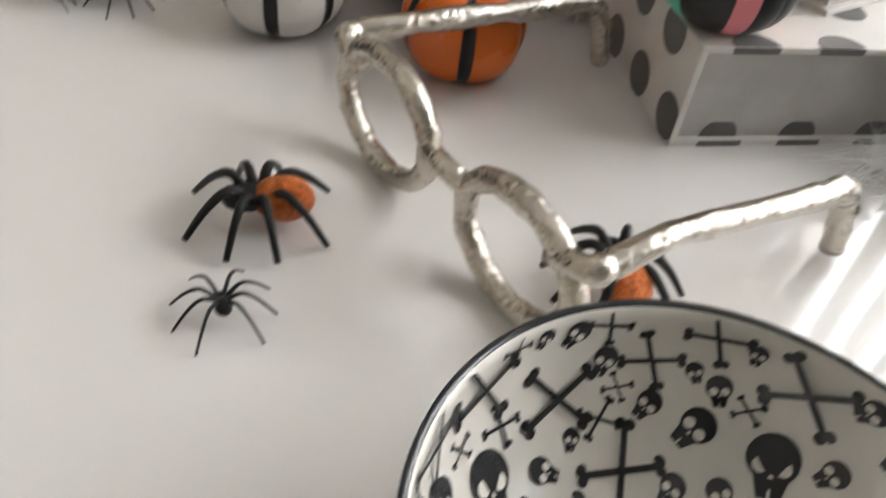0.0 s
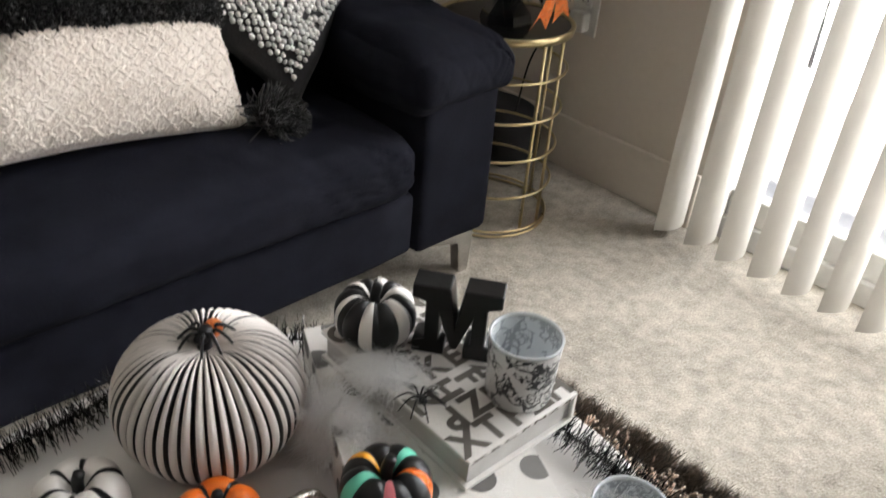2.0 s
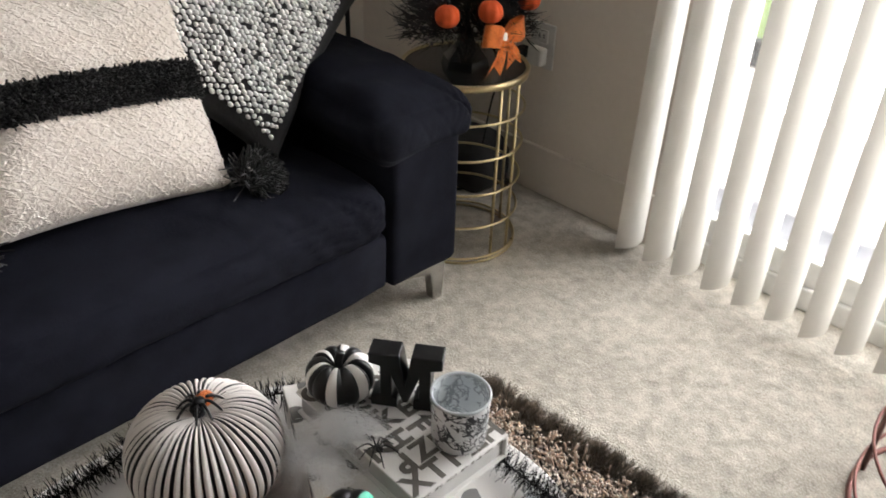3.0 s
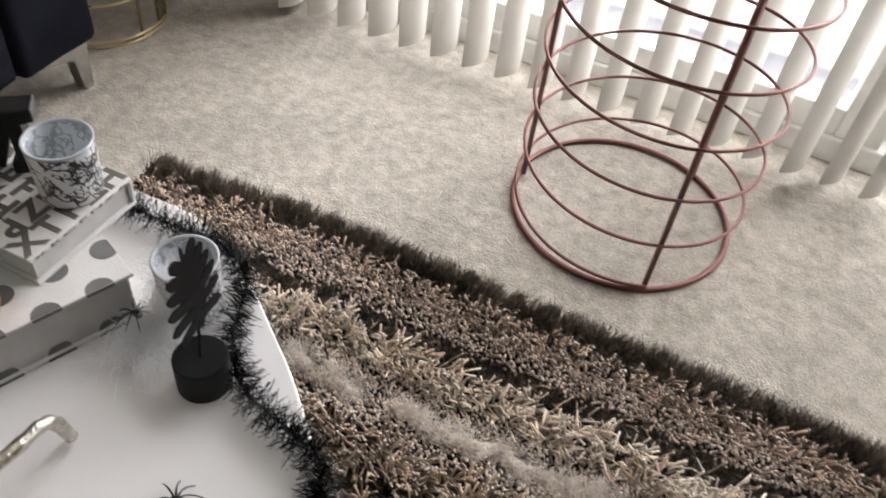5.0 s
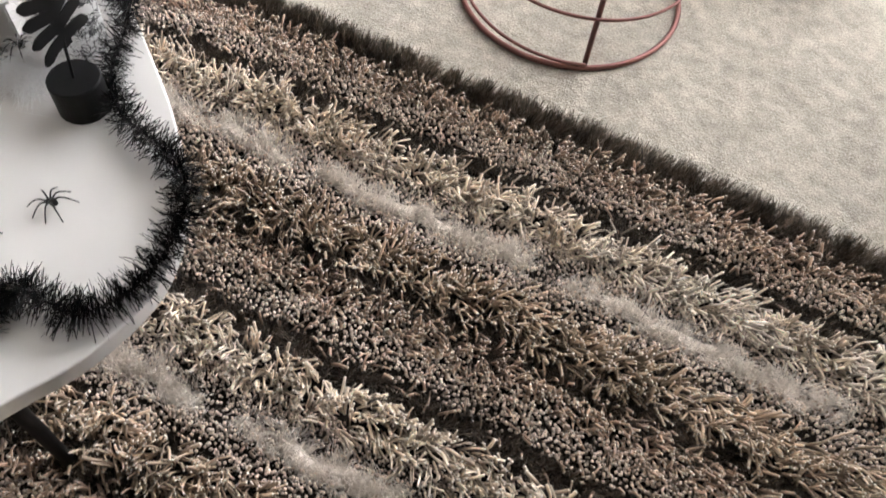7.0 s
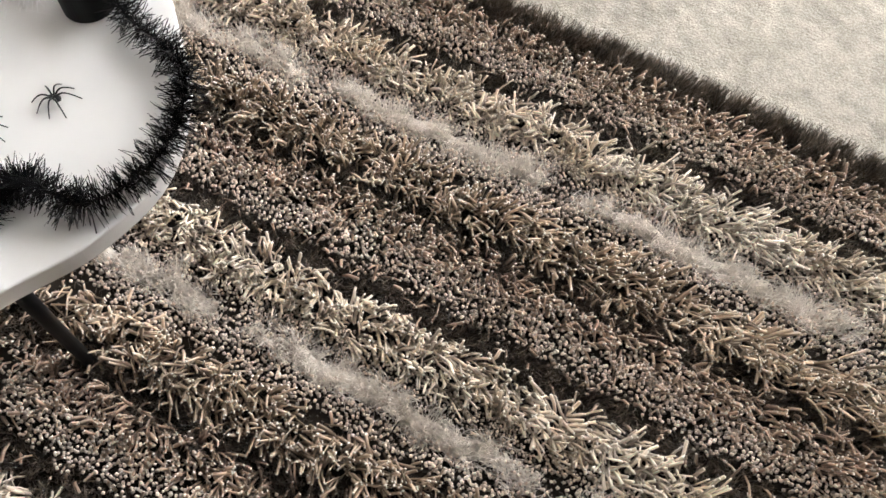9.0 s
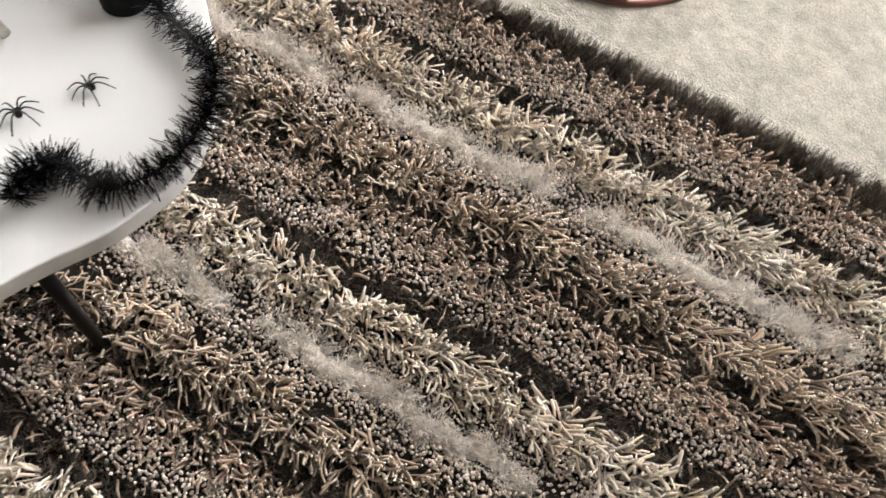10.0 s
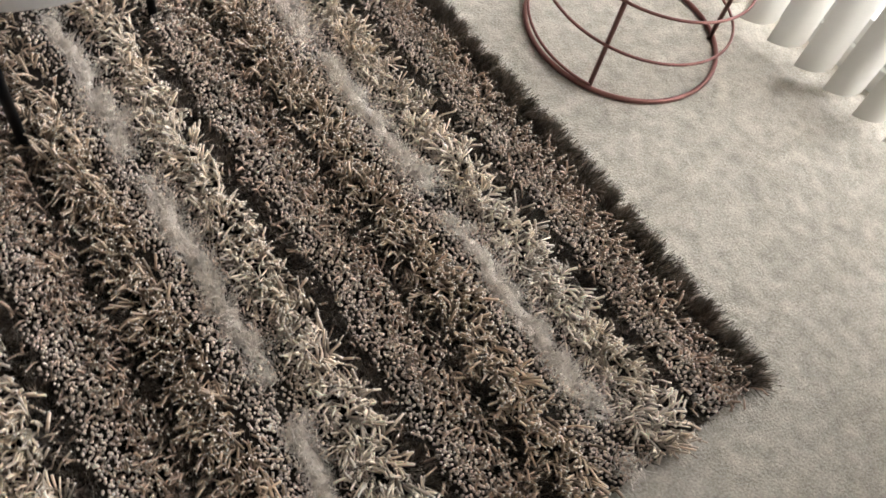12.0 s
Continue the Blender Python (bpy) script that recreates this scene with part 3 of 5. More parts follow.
def bow_mesh_mat():
    """Glittering open net: the cells between the threads let the view through."""
    m = mat("orange_glitter_net", (1.0, 0.30, 0.07), 0.30, 0.55, color2=(0.62, 0.12, 0.02), scale=420, bump=2.0, bump_scale=700)
    n, l = m.node_tree.nodes, m.node_tree.links
    tc, v, lt = n.new("ShaderNodeTexCoord"), n.new("ShaderNodeTexVoronoi"), n.new("ShaderNodeMath")
    v.feature, lt.operation = "DISTANCE_TO_EDGE", "GREATER_THAN"
    v.inputs["Scale"].default_value, lt.inputs[1].default_value = 190.0, 0.30
    hole, mx = n.new("ShaderNodeBsdfTransparent"), n.new("ShaderNodeMixShader")
    l.new(tc.outputs["Object"], v.inputs["Vector"])
    l.new(v.outputs["Distance"], lt.inputs[0])
    l.new(lt.outputs[0], mx.inputs["Fac"])
    l.new(n["Principled BSDF"].outputs[0], mx.inputs[1])
    l.new(hole.outputs[0], mx.inputs[2])
    l.new(mx.outputs[0], n["Material Output"].inputs["Surface"])
    return m


def bow_tail(s):
    """A flaring ribbon end with a swallow-tail cut."""
    bm = bmesh.new()
    rows = []
    for i in range(8):
        f = i / 7
        c, w = Vector((s * (0.003 + 0.024 * f), -0.004 - 0.006 * math.sin(f * 3), -0.004 - 0.046 * f)), 0.007 + 0.013 * f
        cut = 0.012 * max(0.0, f - 0.55) / 0.45
        rows.append([bm.verts.new(c + Vector((-w, 0, -cut * 0.9 + s * 0.1 * w))), bm.verts.new(c + Vector((0, -0.002, cut * 0.6))), bm.verts.new(c + Vector((w, 0, -cut * 0.9 + s * 0.25 * w)))])
    for a, b in zip(rows, rows[1:]):
        for k in (0, 1):
            bm.faces.new((a[k], a[k + 1], b[k + 1], b[k]))
    return bm


M["bow_net"] = bow_mesh_mat()
bow = part("bow", box_bm(-0.006, -0.006, -0.008, 0.006, 0.006, 0.008, 0.003), M["wool_bead"], tt, "orange glitter mesh bow with a small white charm")
bow.location = (-0.04, -0.14, 0.108)
bow.scale = (1.2, 1.2, 1.2)
for s in (1, -1):
    part("loop", ribbon(spline([(0, 0, 0), (s * 0.02, -0.012, 0.006), (s * 0.042, -0.008, 0.012), (s * 0.044, 0.006, 0.008), (s * 0.02, 0.008, 0.002), (0, 0.003, 0)], 5), [0.012, 0.016, 0.021, 0.026, 0.030, 0.033] + [0.036] * 14 + [0.03, 0.025, 0.02, 0.016, 0.014, 0.012], (0.2 * -s, 0, 1)), M["bow_net"], bow)
    part("tail", bow_tail(s), M["bow_net"], bow)

# ---- copper spiral stand ----
cx, cy, cr = 1.405, 0.337, 0.2005
stand = thing("wire_plant_stand", "rose copper spiral wire stand with a black tray on top", "stand")
part("base_ring", tube_into(bmesh.new(), circle_pts(cx, cy, 0.005, cr, 72), 0.0052, 8, True), M["rose"], stand, "", True)
a0 = math.atan2(0.25 - cy, 1.24 - cx)
hel = []
for k in range(0, 440):
    a = a0 - k / 440 * 2 * math.pi * 6.3
    hel.append((cx + cr * math.cos(a), cy + cr * math.sin(a), 0.012 + 0.098 * (k / 440 * 6.3)))
part("spiral", tube_into(bmesh.new(), hel, 0.0030, 7), M["rose"], stand, "", True)
for k in range(3):
    a = a0 + k * 2 * math.pi / 3
    x, y = cx + (cr - 0.006) * math.cos(a), cy + (cr - 0.006) * math.sin(a)
    part("post", tube_into(bmesh.new(), [(x, y, 0.0), (x, y, 0.64)], 0.0048, 8), M["rose"], stand, "", True)
part("top_ring", tube_into(bmesh.new(), circle_pts(cx, cy, 0.64, cr, 72), 0.0052, 8, True), M["rose"], stand, "", True)
part("tray", lathe([(0, 0.636), (cr - 0.005, 0.636), (cr - 0.003, 0.70), (cr - 0.008, 0.70), (cr - 0.012, 0.645), (0, 0.645)], 48, cx, cy), M["black_metal"], stand, "black round tray", True)

# ---- shag rug ----
rug = thing("shag_rug", "striped brown and beige shag rug of mixed yarns", "rug")
RX0, RX1, RY0, RY1 = -0.7, 1.068, -0.352, 1.125
M["rug_base"] = mat("rug_backing", (0.035, 0.027, 0.021), 0.95, scale=60, bump=0.5)
part("backing", box_bm(RX0, RY0, 0.001, RX1 - 0.02, RY1, 0.012, bevel=0.003), M["rug_base"], rug)
YARN = {
    "dark_fur": mat("dark_fur", (0.20, 0.157, 0.12), 0.34, color2=(0.075, 0.058, 0.045), scale=40, rand=0.8, spec=0.7),
    "rust": mat("rust_yarn", (0.57, 0.41, 0.30), 0.30, color2=(0.38, 0.265, 0.195), scale=14, rand=0.5, spec=0.8),
    "bead": mat("grey_knot_yarn", (0.95, 0.84, 0.75), 0.38, color2=(0.50, 0.39, 0.31), scale=60, rand=0.55),
    "beige": mat("beige_yarn", (0.97, 0.87, 0.75), 0.24, color2=(0.78, 0.63, 0.48), scale=14, rand=0.5, spec=1.0),
    "gold_bead": mat("tan_knot_yarn", (0.90, 0.79, 0.68), 0.38, color2=(0.50, 0.38, 0.30), scale=60, rand=0.55),
    "white_fur": mat("white_fur", (0.96, 0.91, 0.85), 0.5, color2=(0.90, 0.84, 0.77), scale=40, rand=0.2),
    "olive": mat("olive_yarn", (0.72, 0.57, 0.43), 0.24, color2=(0.42, 0.315, 0.23), scale=14, rand=0.6, spec=1.0),
}
translucent(YARN["white_fur"], 0.4, (0.92, 0.86, 0.80))
for yk in ("beige", "olive", "rust"):
    translucent(YARN[yk], 0.05, (0.90, 0.76, 0.62))
# Pale cut ends: the light catching the tips is put into their colour.
M["lit_cut_end"] = mat("lit_cut_yarn_end", (0.95, 0.90, 0.82), 0.4, color2=(0.90, 0.83, 0.72), scale=60)
PERIOD = 0.376
BANDS = [  # middle of the first stripe, width, yarn, spacing
    (1.014, 0.054, "rust", 0.0062), (1.000, 0.050, "bead", 0.0082), (0.967, 0.046, "bead", 0.0048), (0.955, 0.060, "rust", 0.0165), (0.924, 0.036, "dark_fur", 0.0024),
    (0.880, 0.056, "beige", 0.0055), (0.840, 0.038, "gold_bead", 0.0038), (0.803, 0.034, "white_fur", 0.0019), (0.803, 0.044, "patch_bead", 0.0058),
    (0.770, 0.036, "bead", 0.0045), (0.721, 0.056, "olive", 0.0055), (0.673, 0.054, "dark_fur", 0.0021), (0.665, 0.034, "rust", 0.024)]


def sway(y):
    """The rug does not lie quite straight: its stripes drift sideways along their length."""
    return np.interp(y, [-0.36, 0.0, 0.35, 0.75, 1.13], [-0.016, -0.004, 0.012, 0.014, 0.004]) + 0.004 * np.sin(y * 9 + 1.0)


def fur_patch(y, mid):
    """Above nought where the white fur lies open, below where knots close over it."""
    return 0.65 + 0.8 * np.sin(y * 13.7 + mid * 11) + 0.55 * np.sin(y * 31 + mid * 40) + 0.3 * np.sin(y * 67)


def yarn_field(mid, w, kind, sp):
    nx, ny = max(int(w / sp), 2), int((RY1 - RY0) / sp)
    gx, gy = np.meshgrid(np.arange(nx), np.arange(ny), indexing="ij")
    j = 0.9 if kind in ("dark_fur", "white_fur") else 0.42
    x = mid - w / 2 + (gx.ravel() + 0.5 * (gy.ravel() % 2) + 0.25) * w / nx + rng.uniform(-j, j, nx * ny) * sp
    y = RY0 + (gy.ravel() + 0.5) * sp + rng.uniform(-j, j, nx * ny) * sp
    x += rng.normal(0, 0.005 if kind == "white_fur" else 0.004, len(x)) + 0.004 * np.sin(y * 41 + mid * 70) + 0.003 * np.sin(y * 97 + mid * 30)
    ok = (x < RX1 - 0.004) & (x > -0.28) & (y > RY0) & (y < RY1)
    ok &= ~((x < 0.5) & (y > 0.62) & (rng.uniform(0, 1, len(x)) < 0.6))
    if kind in ("white_fur", "patch_bead"):
        p = fur_patch(y, mid) + rng.normal(0, 0.2, len(y))
        ok &= p > -0.25 if kind == "white_fur" else p < 0.3 + 0.5 * (np.abs(x - mid) > 0.016) * rng.uniform(0, 2, len(x))
    x, y = x[ok], y[ok]
    return np.stack([x + sway(y), y, 0.010 + 0.003 * np.sin(y * 23 + x * 31) * np.sin(y * 7 + x * 50)], 1)


def lay(kind, b):
    n = len(b)
    # strands stand in tufts that share a lean
    cell = 0.015 if kind in ("dark_fur", "white_fur") else 0.0125
    key = (np.floor(b[:, 0] / cell).astype(int) * 7919 + np.floor(b[:, 1] / cell).astype(int) * 104729) % 4096
    if kind in ("dark_fur", "white_fur"):
        b = b + ((0, 0, 0.006) if kind == "white_fur" else (0, 0, 0))
        ln = 0.022 if kind == "dark_fur" else 0.024
        d = rng.normal(0, 0.28, (n, 3)) + rng.normal(0, 0.42, (4096, 3))[key] + (-0.1, -0.35, 0.75)
        d[:, 2] = np.abs(d[:, 2]) + 0.1
        d /= np.linalg.norm(d, axis=1, keepdims=True)
        return strands(kind, b, b + d * ln * rng.uniform(0.6, 1.2, (n, 1)), 0.0008 if kind == "dark_fur" else 0.0009, YARN[kind], 2, 2, bend=rng.normal(0, 0.003, (n, 3)))
    if kind in ("bead", "gold_bead"):
        small = kind == "gold_bead"
        b = b + np.concatenate([np.zeros((n, 2)), rng.uniform(0.008, 0.0145, (n, 1))], 1)
        d = np.concatenate([rng.normal(0, 0.0012, (n, 2)), rng.uniform(0.0040, 0.0052, (n, 1)) * (0.8 if small else 1)], 1)
        return strands(kind, b, b + d, rng.uniform(0.0016, 0.0021, n) if small else rng.uniform(0.0020, 0.0027, n), YARN[kind], 3, 4, profile=(0.5, 1.0, 0.95, 0.45))
    tuft_lean = rng.normal(0, 0.34, (4096, 3))[key]
    mid = (np.floor(b[:, :2] / cell) + rng.uniform(0.3, 0.7, (4096, 2))[key]) * cell
    b = b.copy()
    b[:, :2] += 0.25 * (mid - b[:, :2])
    ln = rng.uniform(0.031, 0.045, (n, 1)) * rng.uniform(0.8, 1.2, (4096, 1))[key] * (0.72 if kind == "rust" else 1.0)
    d = rng.normal(0, 0.24, (n, 3)) + tuft_lean + (-0.32, -0.38, 0.56)
    d[:, 2] = np.abs(d[:, 2]) + 0.12
    d /= np.linalg.norm(d, axis=1, keepdims=True)
    bend = rng.normal(0, 0.0014, (n, 3)) + (0, 0, 0.0035)
    me = strands(kind, b, b + d * ln, rng.uniform(0.0017, 0.0026, n), YARN[kind], 2, 4, bend=bend, taper=0.95, flat=0.6)
    me.materials.append(M["lit_cut_end"])
    cap = np.zeros(len(me.polygons), np.int32)
    cap[8::9] = 1
    me.polygons.foreach_set("material_index", cap)
    return me


M["white_strip"] = mat("white_fur_base", (0.84, 0.78, 0.71), 0.9, color2=(0.62, 0.55, 0.48), scale=120, bump=1.0)
for step in range(3):
    mid, last = 0.803 - step * PERIOD, None
    bm = bmesh.new()
    for y in np.arange(RY0 + 0.012, RY1 - 0.012, 0.006):
        w = 0.013 * min(max(fur_patch(y, mid) + 0.3, 0.0), 1.0) ** 0.5 + 0.0005
        x = mid + sway(y) + 0.004 * math.sin(y * 41 + mid * 70) + 0.003 * math.sin(y * 97 + mid * 30)
        zt = 0.010 + min(w, 0.013)
        row = [bm.verts.new(q) for q in ((x - w, y, 0.010), (x - w * 0.5, y, zt), (x + w * 0.5, y, zt), (x + w, y, 0.010))]
        for c in range(3 if last else 0):
            bm.faces.new((last[c], row[c], row[c + 1], last[c + 1]))
        last = row
    part("fur_strip", bm, M["white_strip"], rug, "soft white fur", True)
fields = {}
for step in range(4):
    for mid, w, kind, sp in BANDS:
        x = mid - step * PERIOD
        if x > -0.25:
            fields.setdefault("bead" if kind == "patch_bead" else kind, []).append(yarn_field(x, w, kind, sp))
fields["dark_fur"].append(yarn_field(1.050, 0.062, "dark_fur", 0.0021))
fields["dark_fur"].append(yarn_field(0.40, 1.34, "dark_fur", 0.0075))
for kind, bs in fields.items():
    stuff("pile_" + kind, lay(kind, np.concatenate(bs)), rug, kind.replace("_", " ") + " pile")
# bristling outer pile along the long edge
nn = 30000
y = rng.uniform(RY0, RY1, nn)
b = np.stack([RX1 - rng.uniform(0, 0.022, nn) + sway(y), y, np.full(nn, 0.010)], 1)
d = rng.normal(0, 0.3, (nn, 3)) + rng.normal(0, 0.3, (200, 3))[np.floor((y - RY0) / 0.011).astype(int) % 200] + (0.66, -0.25, 0.70)
d /= np.linalg.norm(d, axis=1, keepdims=True)
stuff("pile_edge", strands("pile_edge", b, b + d * rng.uniform(0.014, 0.042, (len(b), 1)), 0.0007, YARN["dark_fur"], 2, 2, bend=rng.normal(0, 0.002, (len(b), 3))), rug, "dark brown edge pile")


# ---- coffee table ----
H = 0.392
EDGE = [(0.27, 0.447), (0.34, 0.414), (0.42, 0.405), (0.50, 0.44), (0.564, 0.498), (0.613, 0.556), (0.665, 0.625), (0.70, 0.70), (0.70, 0.80), (0.665, 0.92),
        (0.58, 1.01), (0.47, 1.05), (0.376, 1.055), (0.27, 1.045), (0.15, 1.015), (0.03, 0.93), (-0.04, 0.80), (-0.03, 0.65), (0.05, 0.55), (0.17, 0.487)]
table = thing("coffee_table", "white lacquered coffee table with a rounded top and black legs", "table")
pts = spline([(x, y, 0) for x, y in EDGE], 8, True)
bm = bmesh.new()
f = bm.faces.new([bm.verts.new((p.x, p.y, H - 0.02)) for p in pts])
r = bmesh.ops.extrude_face_region(bm, geom=[f])
bmesh.ops.translate(bm, vec=(0, 0, 0.02), verts=[v for v in r["geom"] if isinstance(v, bmesh.types.BMVert)])
bmesh.ops.recalc_face_normals(bm, faces=bm.faces[:])
rim_edges = [e for e in bm.edges if abs(e.verts[0].co.z - e.verts[1].co.z) < 1e-6 and len(e.link_faces) == 2]
bmesh.ops.bevel(bm, geom=rim_edges, offset=0.002, segments=2, profile=0.5, affect="EDGES")
part("tabletop", bm, M["table"], table)
for x, y in ((0.31, 0.556), (0.60, 0.74), (0.36, 0.97), (0.07, 0.72)):
    part("leg", tube_into(bmesh.new(), [(x, y, 0.0), (x, y, H - 0.021)], [0.0075, 0.0105], 14), M["black_metal"], table, "", True)

# ---- pumpkins ----
M["white_ceramic"] = mat("white_paint", (0.78, 0.76, 0.73), 0.3, color2=(0.74, 0.71, 0.68), scale=25, bump=0.15)
M["cream_pumpkin"] = mat("matte_white_paint", (0.70, 0.655, 0.62), 0.55, color2=(0.62, 0.57, 0.53), scale=30, bump=0.25)
M["black_paint"] = mat("black_paint", (0.008, 0.008, 0.009), 0.33, scale=40, spec=0.4, bump=0.15)
M["black_line"] = mat("black_brush_line", (0.016, 0.015, 0.015), 0.5, scale=120, bump=0.3)
M["orange_paint"] = mat("orange_paint", (0.78, 0.17, 0.015), 0.28, color2=(0.68, 0.13, 0.012), scale=20, bump=0.15)
M["pink_paint"] = mat("pink_paint", (0.85, 0.25, 0.29), 0.4, scale=30)
M["teal_paint"] = mat("teal_paint", (0.14, 0.60, 0.43), 0.4, scale=30)
M["amber_paint"] = mat("amber_paint", (0.92, 0.40, 0.03), 0.4, scale=30)


def pumpkin(name, label, at, r, h, ribs, depth, body, bands, seg=240, rings=40, stem_h=0.022, stem_r=0.0045, dimple=0.30, power=2.4, turn=0.0, soft=0.7):
    """A ribbed gourd. bands(angle in turns) gives the material slot of a face."""
    ob = thing(name, label, "pumpkin", "pumpkins on the table", at=pose(*at, 0, 0, turn))
    bm = bmesh.new()
    grid = []
    for i in range(rings + 1):
        b = -math.pi / 2 + math.pi * i / rings
        row = []
        for k in range(seg):
            a = 2 * math.pi * k / seg
            lobe = abs(math.sin(a * ribs / 2)) ** soft
            cb, sb = math.cos(b), math.sin(b)
            rr = r * abs(cb) ** (2 / power) * (1 - depth + depth * lobe)
            z = h / 2 + h / 2 * (abs(sb) ** (2 / power)) * (1 if sb > 0 else -1)
            dip = dimple * h * math.exp(-(rr / (0.30 * r)) ** 2)
            z += -dip if sb > 0 else dip * 0.5
            z += 0.05 * h * (lobe - 1) * (1 if sb > 0 else 0)
            row.append(bm.verts.new((rr * math.cos(a), rr * math.sin(a), z)))
        grid.append(row)
    for i in range(rings):
        for k in range(seg):
            j = (k + 1) % seg
            f = bm.faces.new((grid[i][k], grid[i][j], grid[i + 1][j], grid[i + 1][k]))
            f.material_index = bands((k + 0.5) / seg, i / rings)
    zmin = min(v.co.z for v in bm.verts)
    bmesh.ops.translate(bm, vec=(0, 0, -zmin), verts=bm.verts)
    bmesh.ops.remove_doubles(bm, verts=bm.verts[:], dist=1e-5)
    part("body", bm, body, ob, "", True)
    z0 = h * (1 - dimple) - zmin - 0.002
    part("stem", tube_into(bmesh.new(), spline([(0, 0, z0), (0.0005, 0.001, z0 + stem_h * 0.5), (0.003, -0.001, z0 + stem_h)], 5), [stem_r * 1.6, stem_r * 1.2] + [stem_r] * 8 + [stem_r * 0.8], 10), M["black_paint"], ob, "black curved stem", True)
    return ob


def lines(n, wide):
    return lambda a, v: 1 if abs((a * n + 0.5) % 1 - 0.5) < wide / 2 else 0


def jitter_lines(n, wide):
    off = [0.13 * math.sin(k * 7.3) for k in range(n)]
    wid = [wide * (1 + 0.35 * math.sin(k * 3.7)) for k in range(n)]
    return lambda a, v: 1 if abs((a * n + 0.5) % 1 - 0.5 - off[int(a * n + 0.5) % n] * 0.6) < wid[int(a * n + 0.5) % n] * (1 + 1.1 * max(0, abs(v - 0.5) - 0.22)) / 2 else 0


pumpkin("pumpkin", "large white pumpkin hand-painted with thin black rib lines", (0.428, 0.9328, H), 0.0785, 0.127, 48, 0.032,
        [M["cream_pumpkin"], M["black_line"]], jitter_lines(48, 0.33), 768, 44, 0.02, 0.006, 0.11, 2.1)
pumpkin("pumpkin", "small white pumpkin with black bands along its grooves", (0.3109, 0.92, H), 0.0355, 0.055, 6, 0.09,
        [M["white_ceramic"], M["black_paint"]], lines(6, 0.20), 216, 30, turn=-5)
pumpkin("pumpkin", "small orange pumpkin with black bands along its grooves", (0.379, 0.8384, H), 0.0345, 0.057, 5, 0.09,
        [M["orange_paint"], M["black_paint"]], lines(5, 0.165), 220, 30, turn=22)


def colour_bands(a, v):
    for c, s in ((0.652, 2), (0.86, 3), (0.02, 1), (0.30, 4), (0.47, 1)):
        if abs((a - c + 0.5) % 1 - 0.5) < 0.027:
            return s
    return 0


pumpkin("pumpkin", "small black pumpkin with pink, orange and teal painted bands", (0.4644, 0.748, 0.449), 0.0335, 0.0555, 8, 0.03,
        [M["black_paint"], M["teal_paint"], M["pink_paint"], M["orange_paint"], M["amber_paint"]], colour_bands, 240, 30)
pumpkin("pumpkin", "small pumpkin with alternating black and white ribs", (0.5607, 0.8828, 0.4785), 0.0355, 0.052, 12, 0.05,
        [M["black_paint"], M["white_ceramic"]], lambda a, v: 1 if (a * 6) % 1 < 0.33 else 0, 252, 30, turn=27)

# ---- dotted book box and lettered book box ----
M["paper_white"] = mat("white_paper_cover", (0.74, 0.72, 0.69), 0.55, color2=(0.70, 0.68, 0.65), scale=60, bump=0.3, bump_scale=500)
M["page_grey"] = mat("inner_box_paper", (0.60, 0.585, 0.565), 0.7, scale=40, bump=0.2)
M["dot_grey"] = mat("grey_ink", (0.17, 0.165, 0.16), 0.6, color2=(0.14, 0.135, 0.13), scale=60)
M["letter_ink"] = mat("grey_brown_ink", (0.14, 0.125, 0.11), 0.6, color2=(0.10, 0.09, 0.08), scale=50)


def clip_poly(poly, x0, y0, x1, y1):
    for axis, lim, sgn in ((0, x0, 1), (0, x1, -1), (1, y0, 1), (1, y1, -1)):
        res = []
        for i, p in enumerate(poly):
            q = poly[(i + 1) % len(poly)]
            a, b = sgn * (p[axis] - lim), sgn * (q[axis] - lim)
            if a >= 0:
                res.append(p)
            if a * b < 0:
                t = a / (a - b)
                res.append((p[0] + (q[0] - p[0]) * t, p[1] + (q[1] - p[1]) * t))
        poly = res
        if len(poly) < 3:
            return []
    return poly


def book_box(name, label, at, w, d, h, cover, spine_side):
    """A box shaped like a book: covers above and below, a spine, and a recessed block between."""
    ob = thing(name, label, "box", at=at)
    t, inset = 0.0035, 0.004
    part("lid", box_bm(0, 0, h - t, w, d, h, 0.0008), cover, ob)
    part("bottom", box_bm(0, 0, 0, w, d, t, 0.0008), cover, ob)
    part("spine", box_bm(0, 0, t, t, d, h - t, 0.0006) if spine_side == "x0" else box_bm(w - t, 0, t, w, d, h - t, 0.0006), cover, ob)
    x0, x1 = (t, w - inset) if spine_side == "x0" else (inset, w - t)
    part("inner_box", box_bm(x0, inset, t, x1, d - inset, h - t), M["page_grey"], ob)
    return ob


def flat_part(name, polys, place, material, parent):
    bm = bmesh.new()
    for poly in polys:
        if len(poly) > 2:
            vs = [bm.verts.new(place(*p)) for p in poly]
            bm.faces.new(vs)
    bmesh.ops.remove_doubles(bm, verts=bm.verts[:], dist=1e-6)
    return part(name, bm, material, parent)


def disc(cx, cy, r, n=28):
    return [(cx + r * math.cos(2 * math.pi * k / n), cy + r * math.sin(2 * math.pi * k / n)) for k in range(n)]


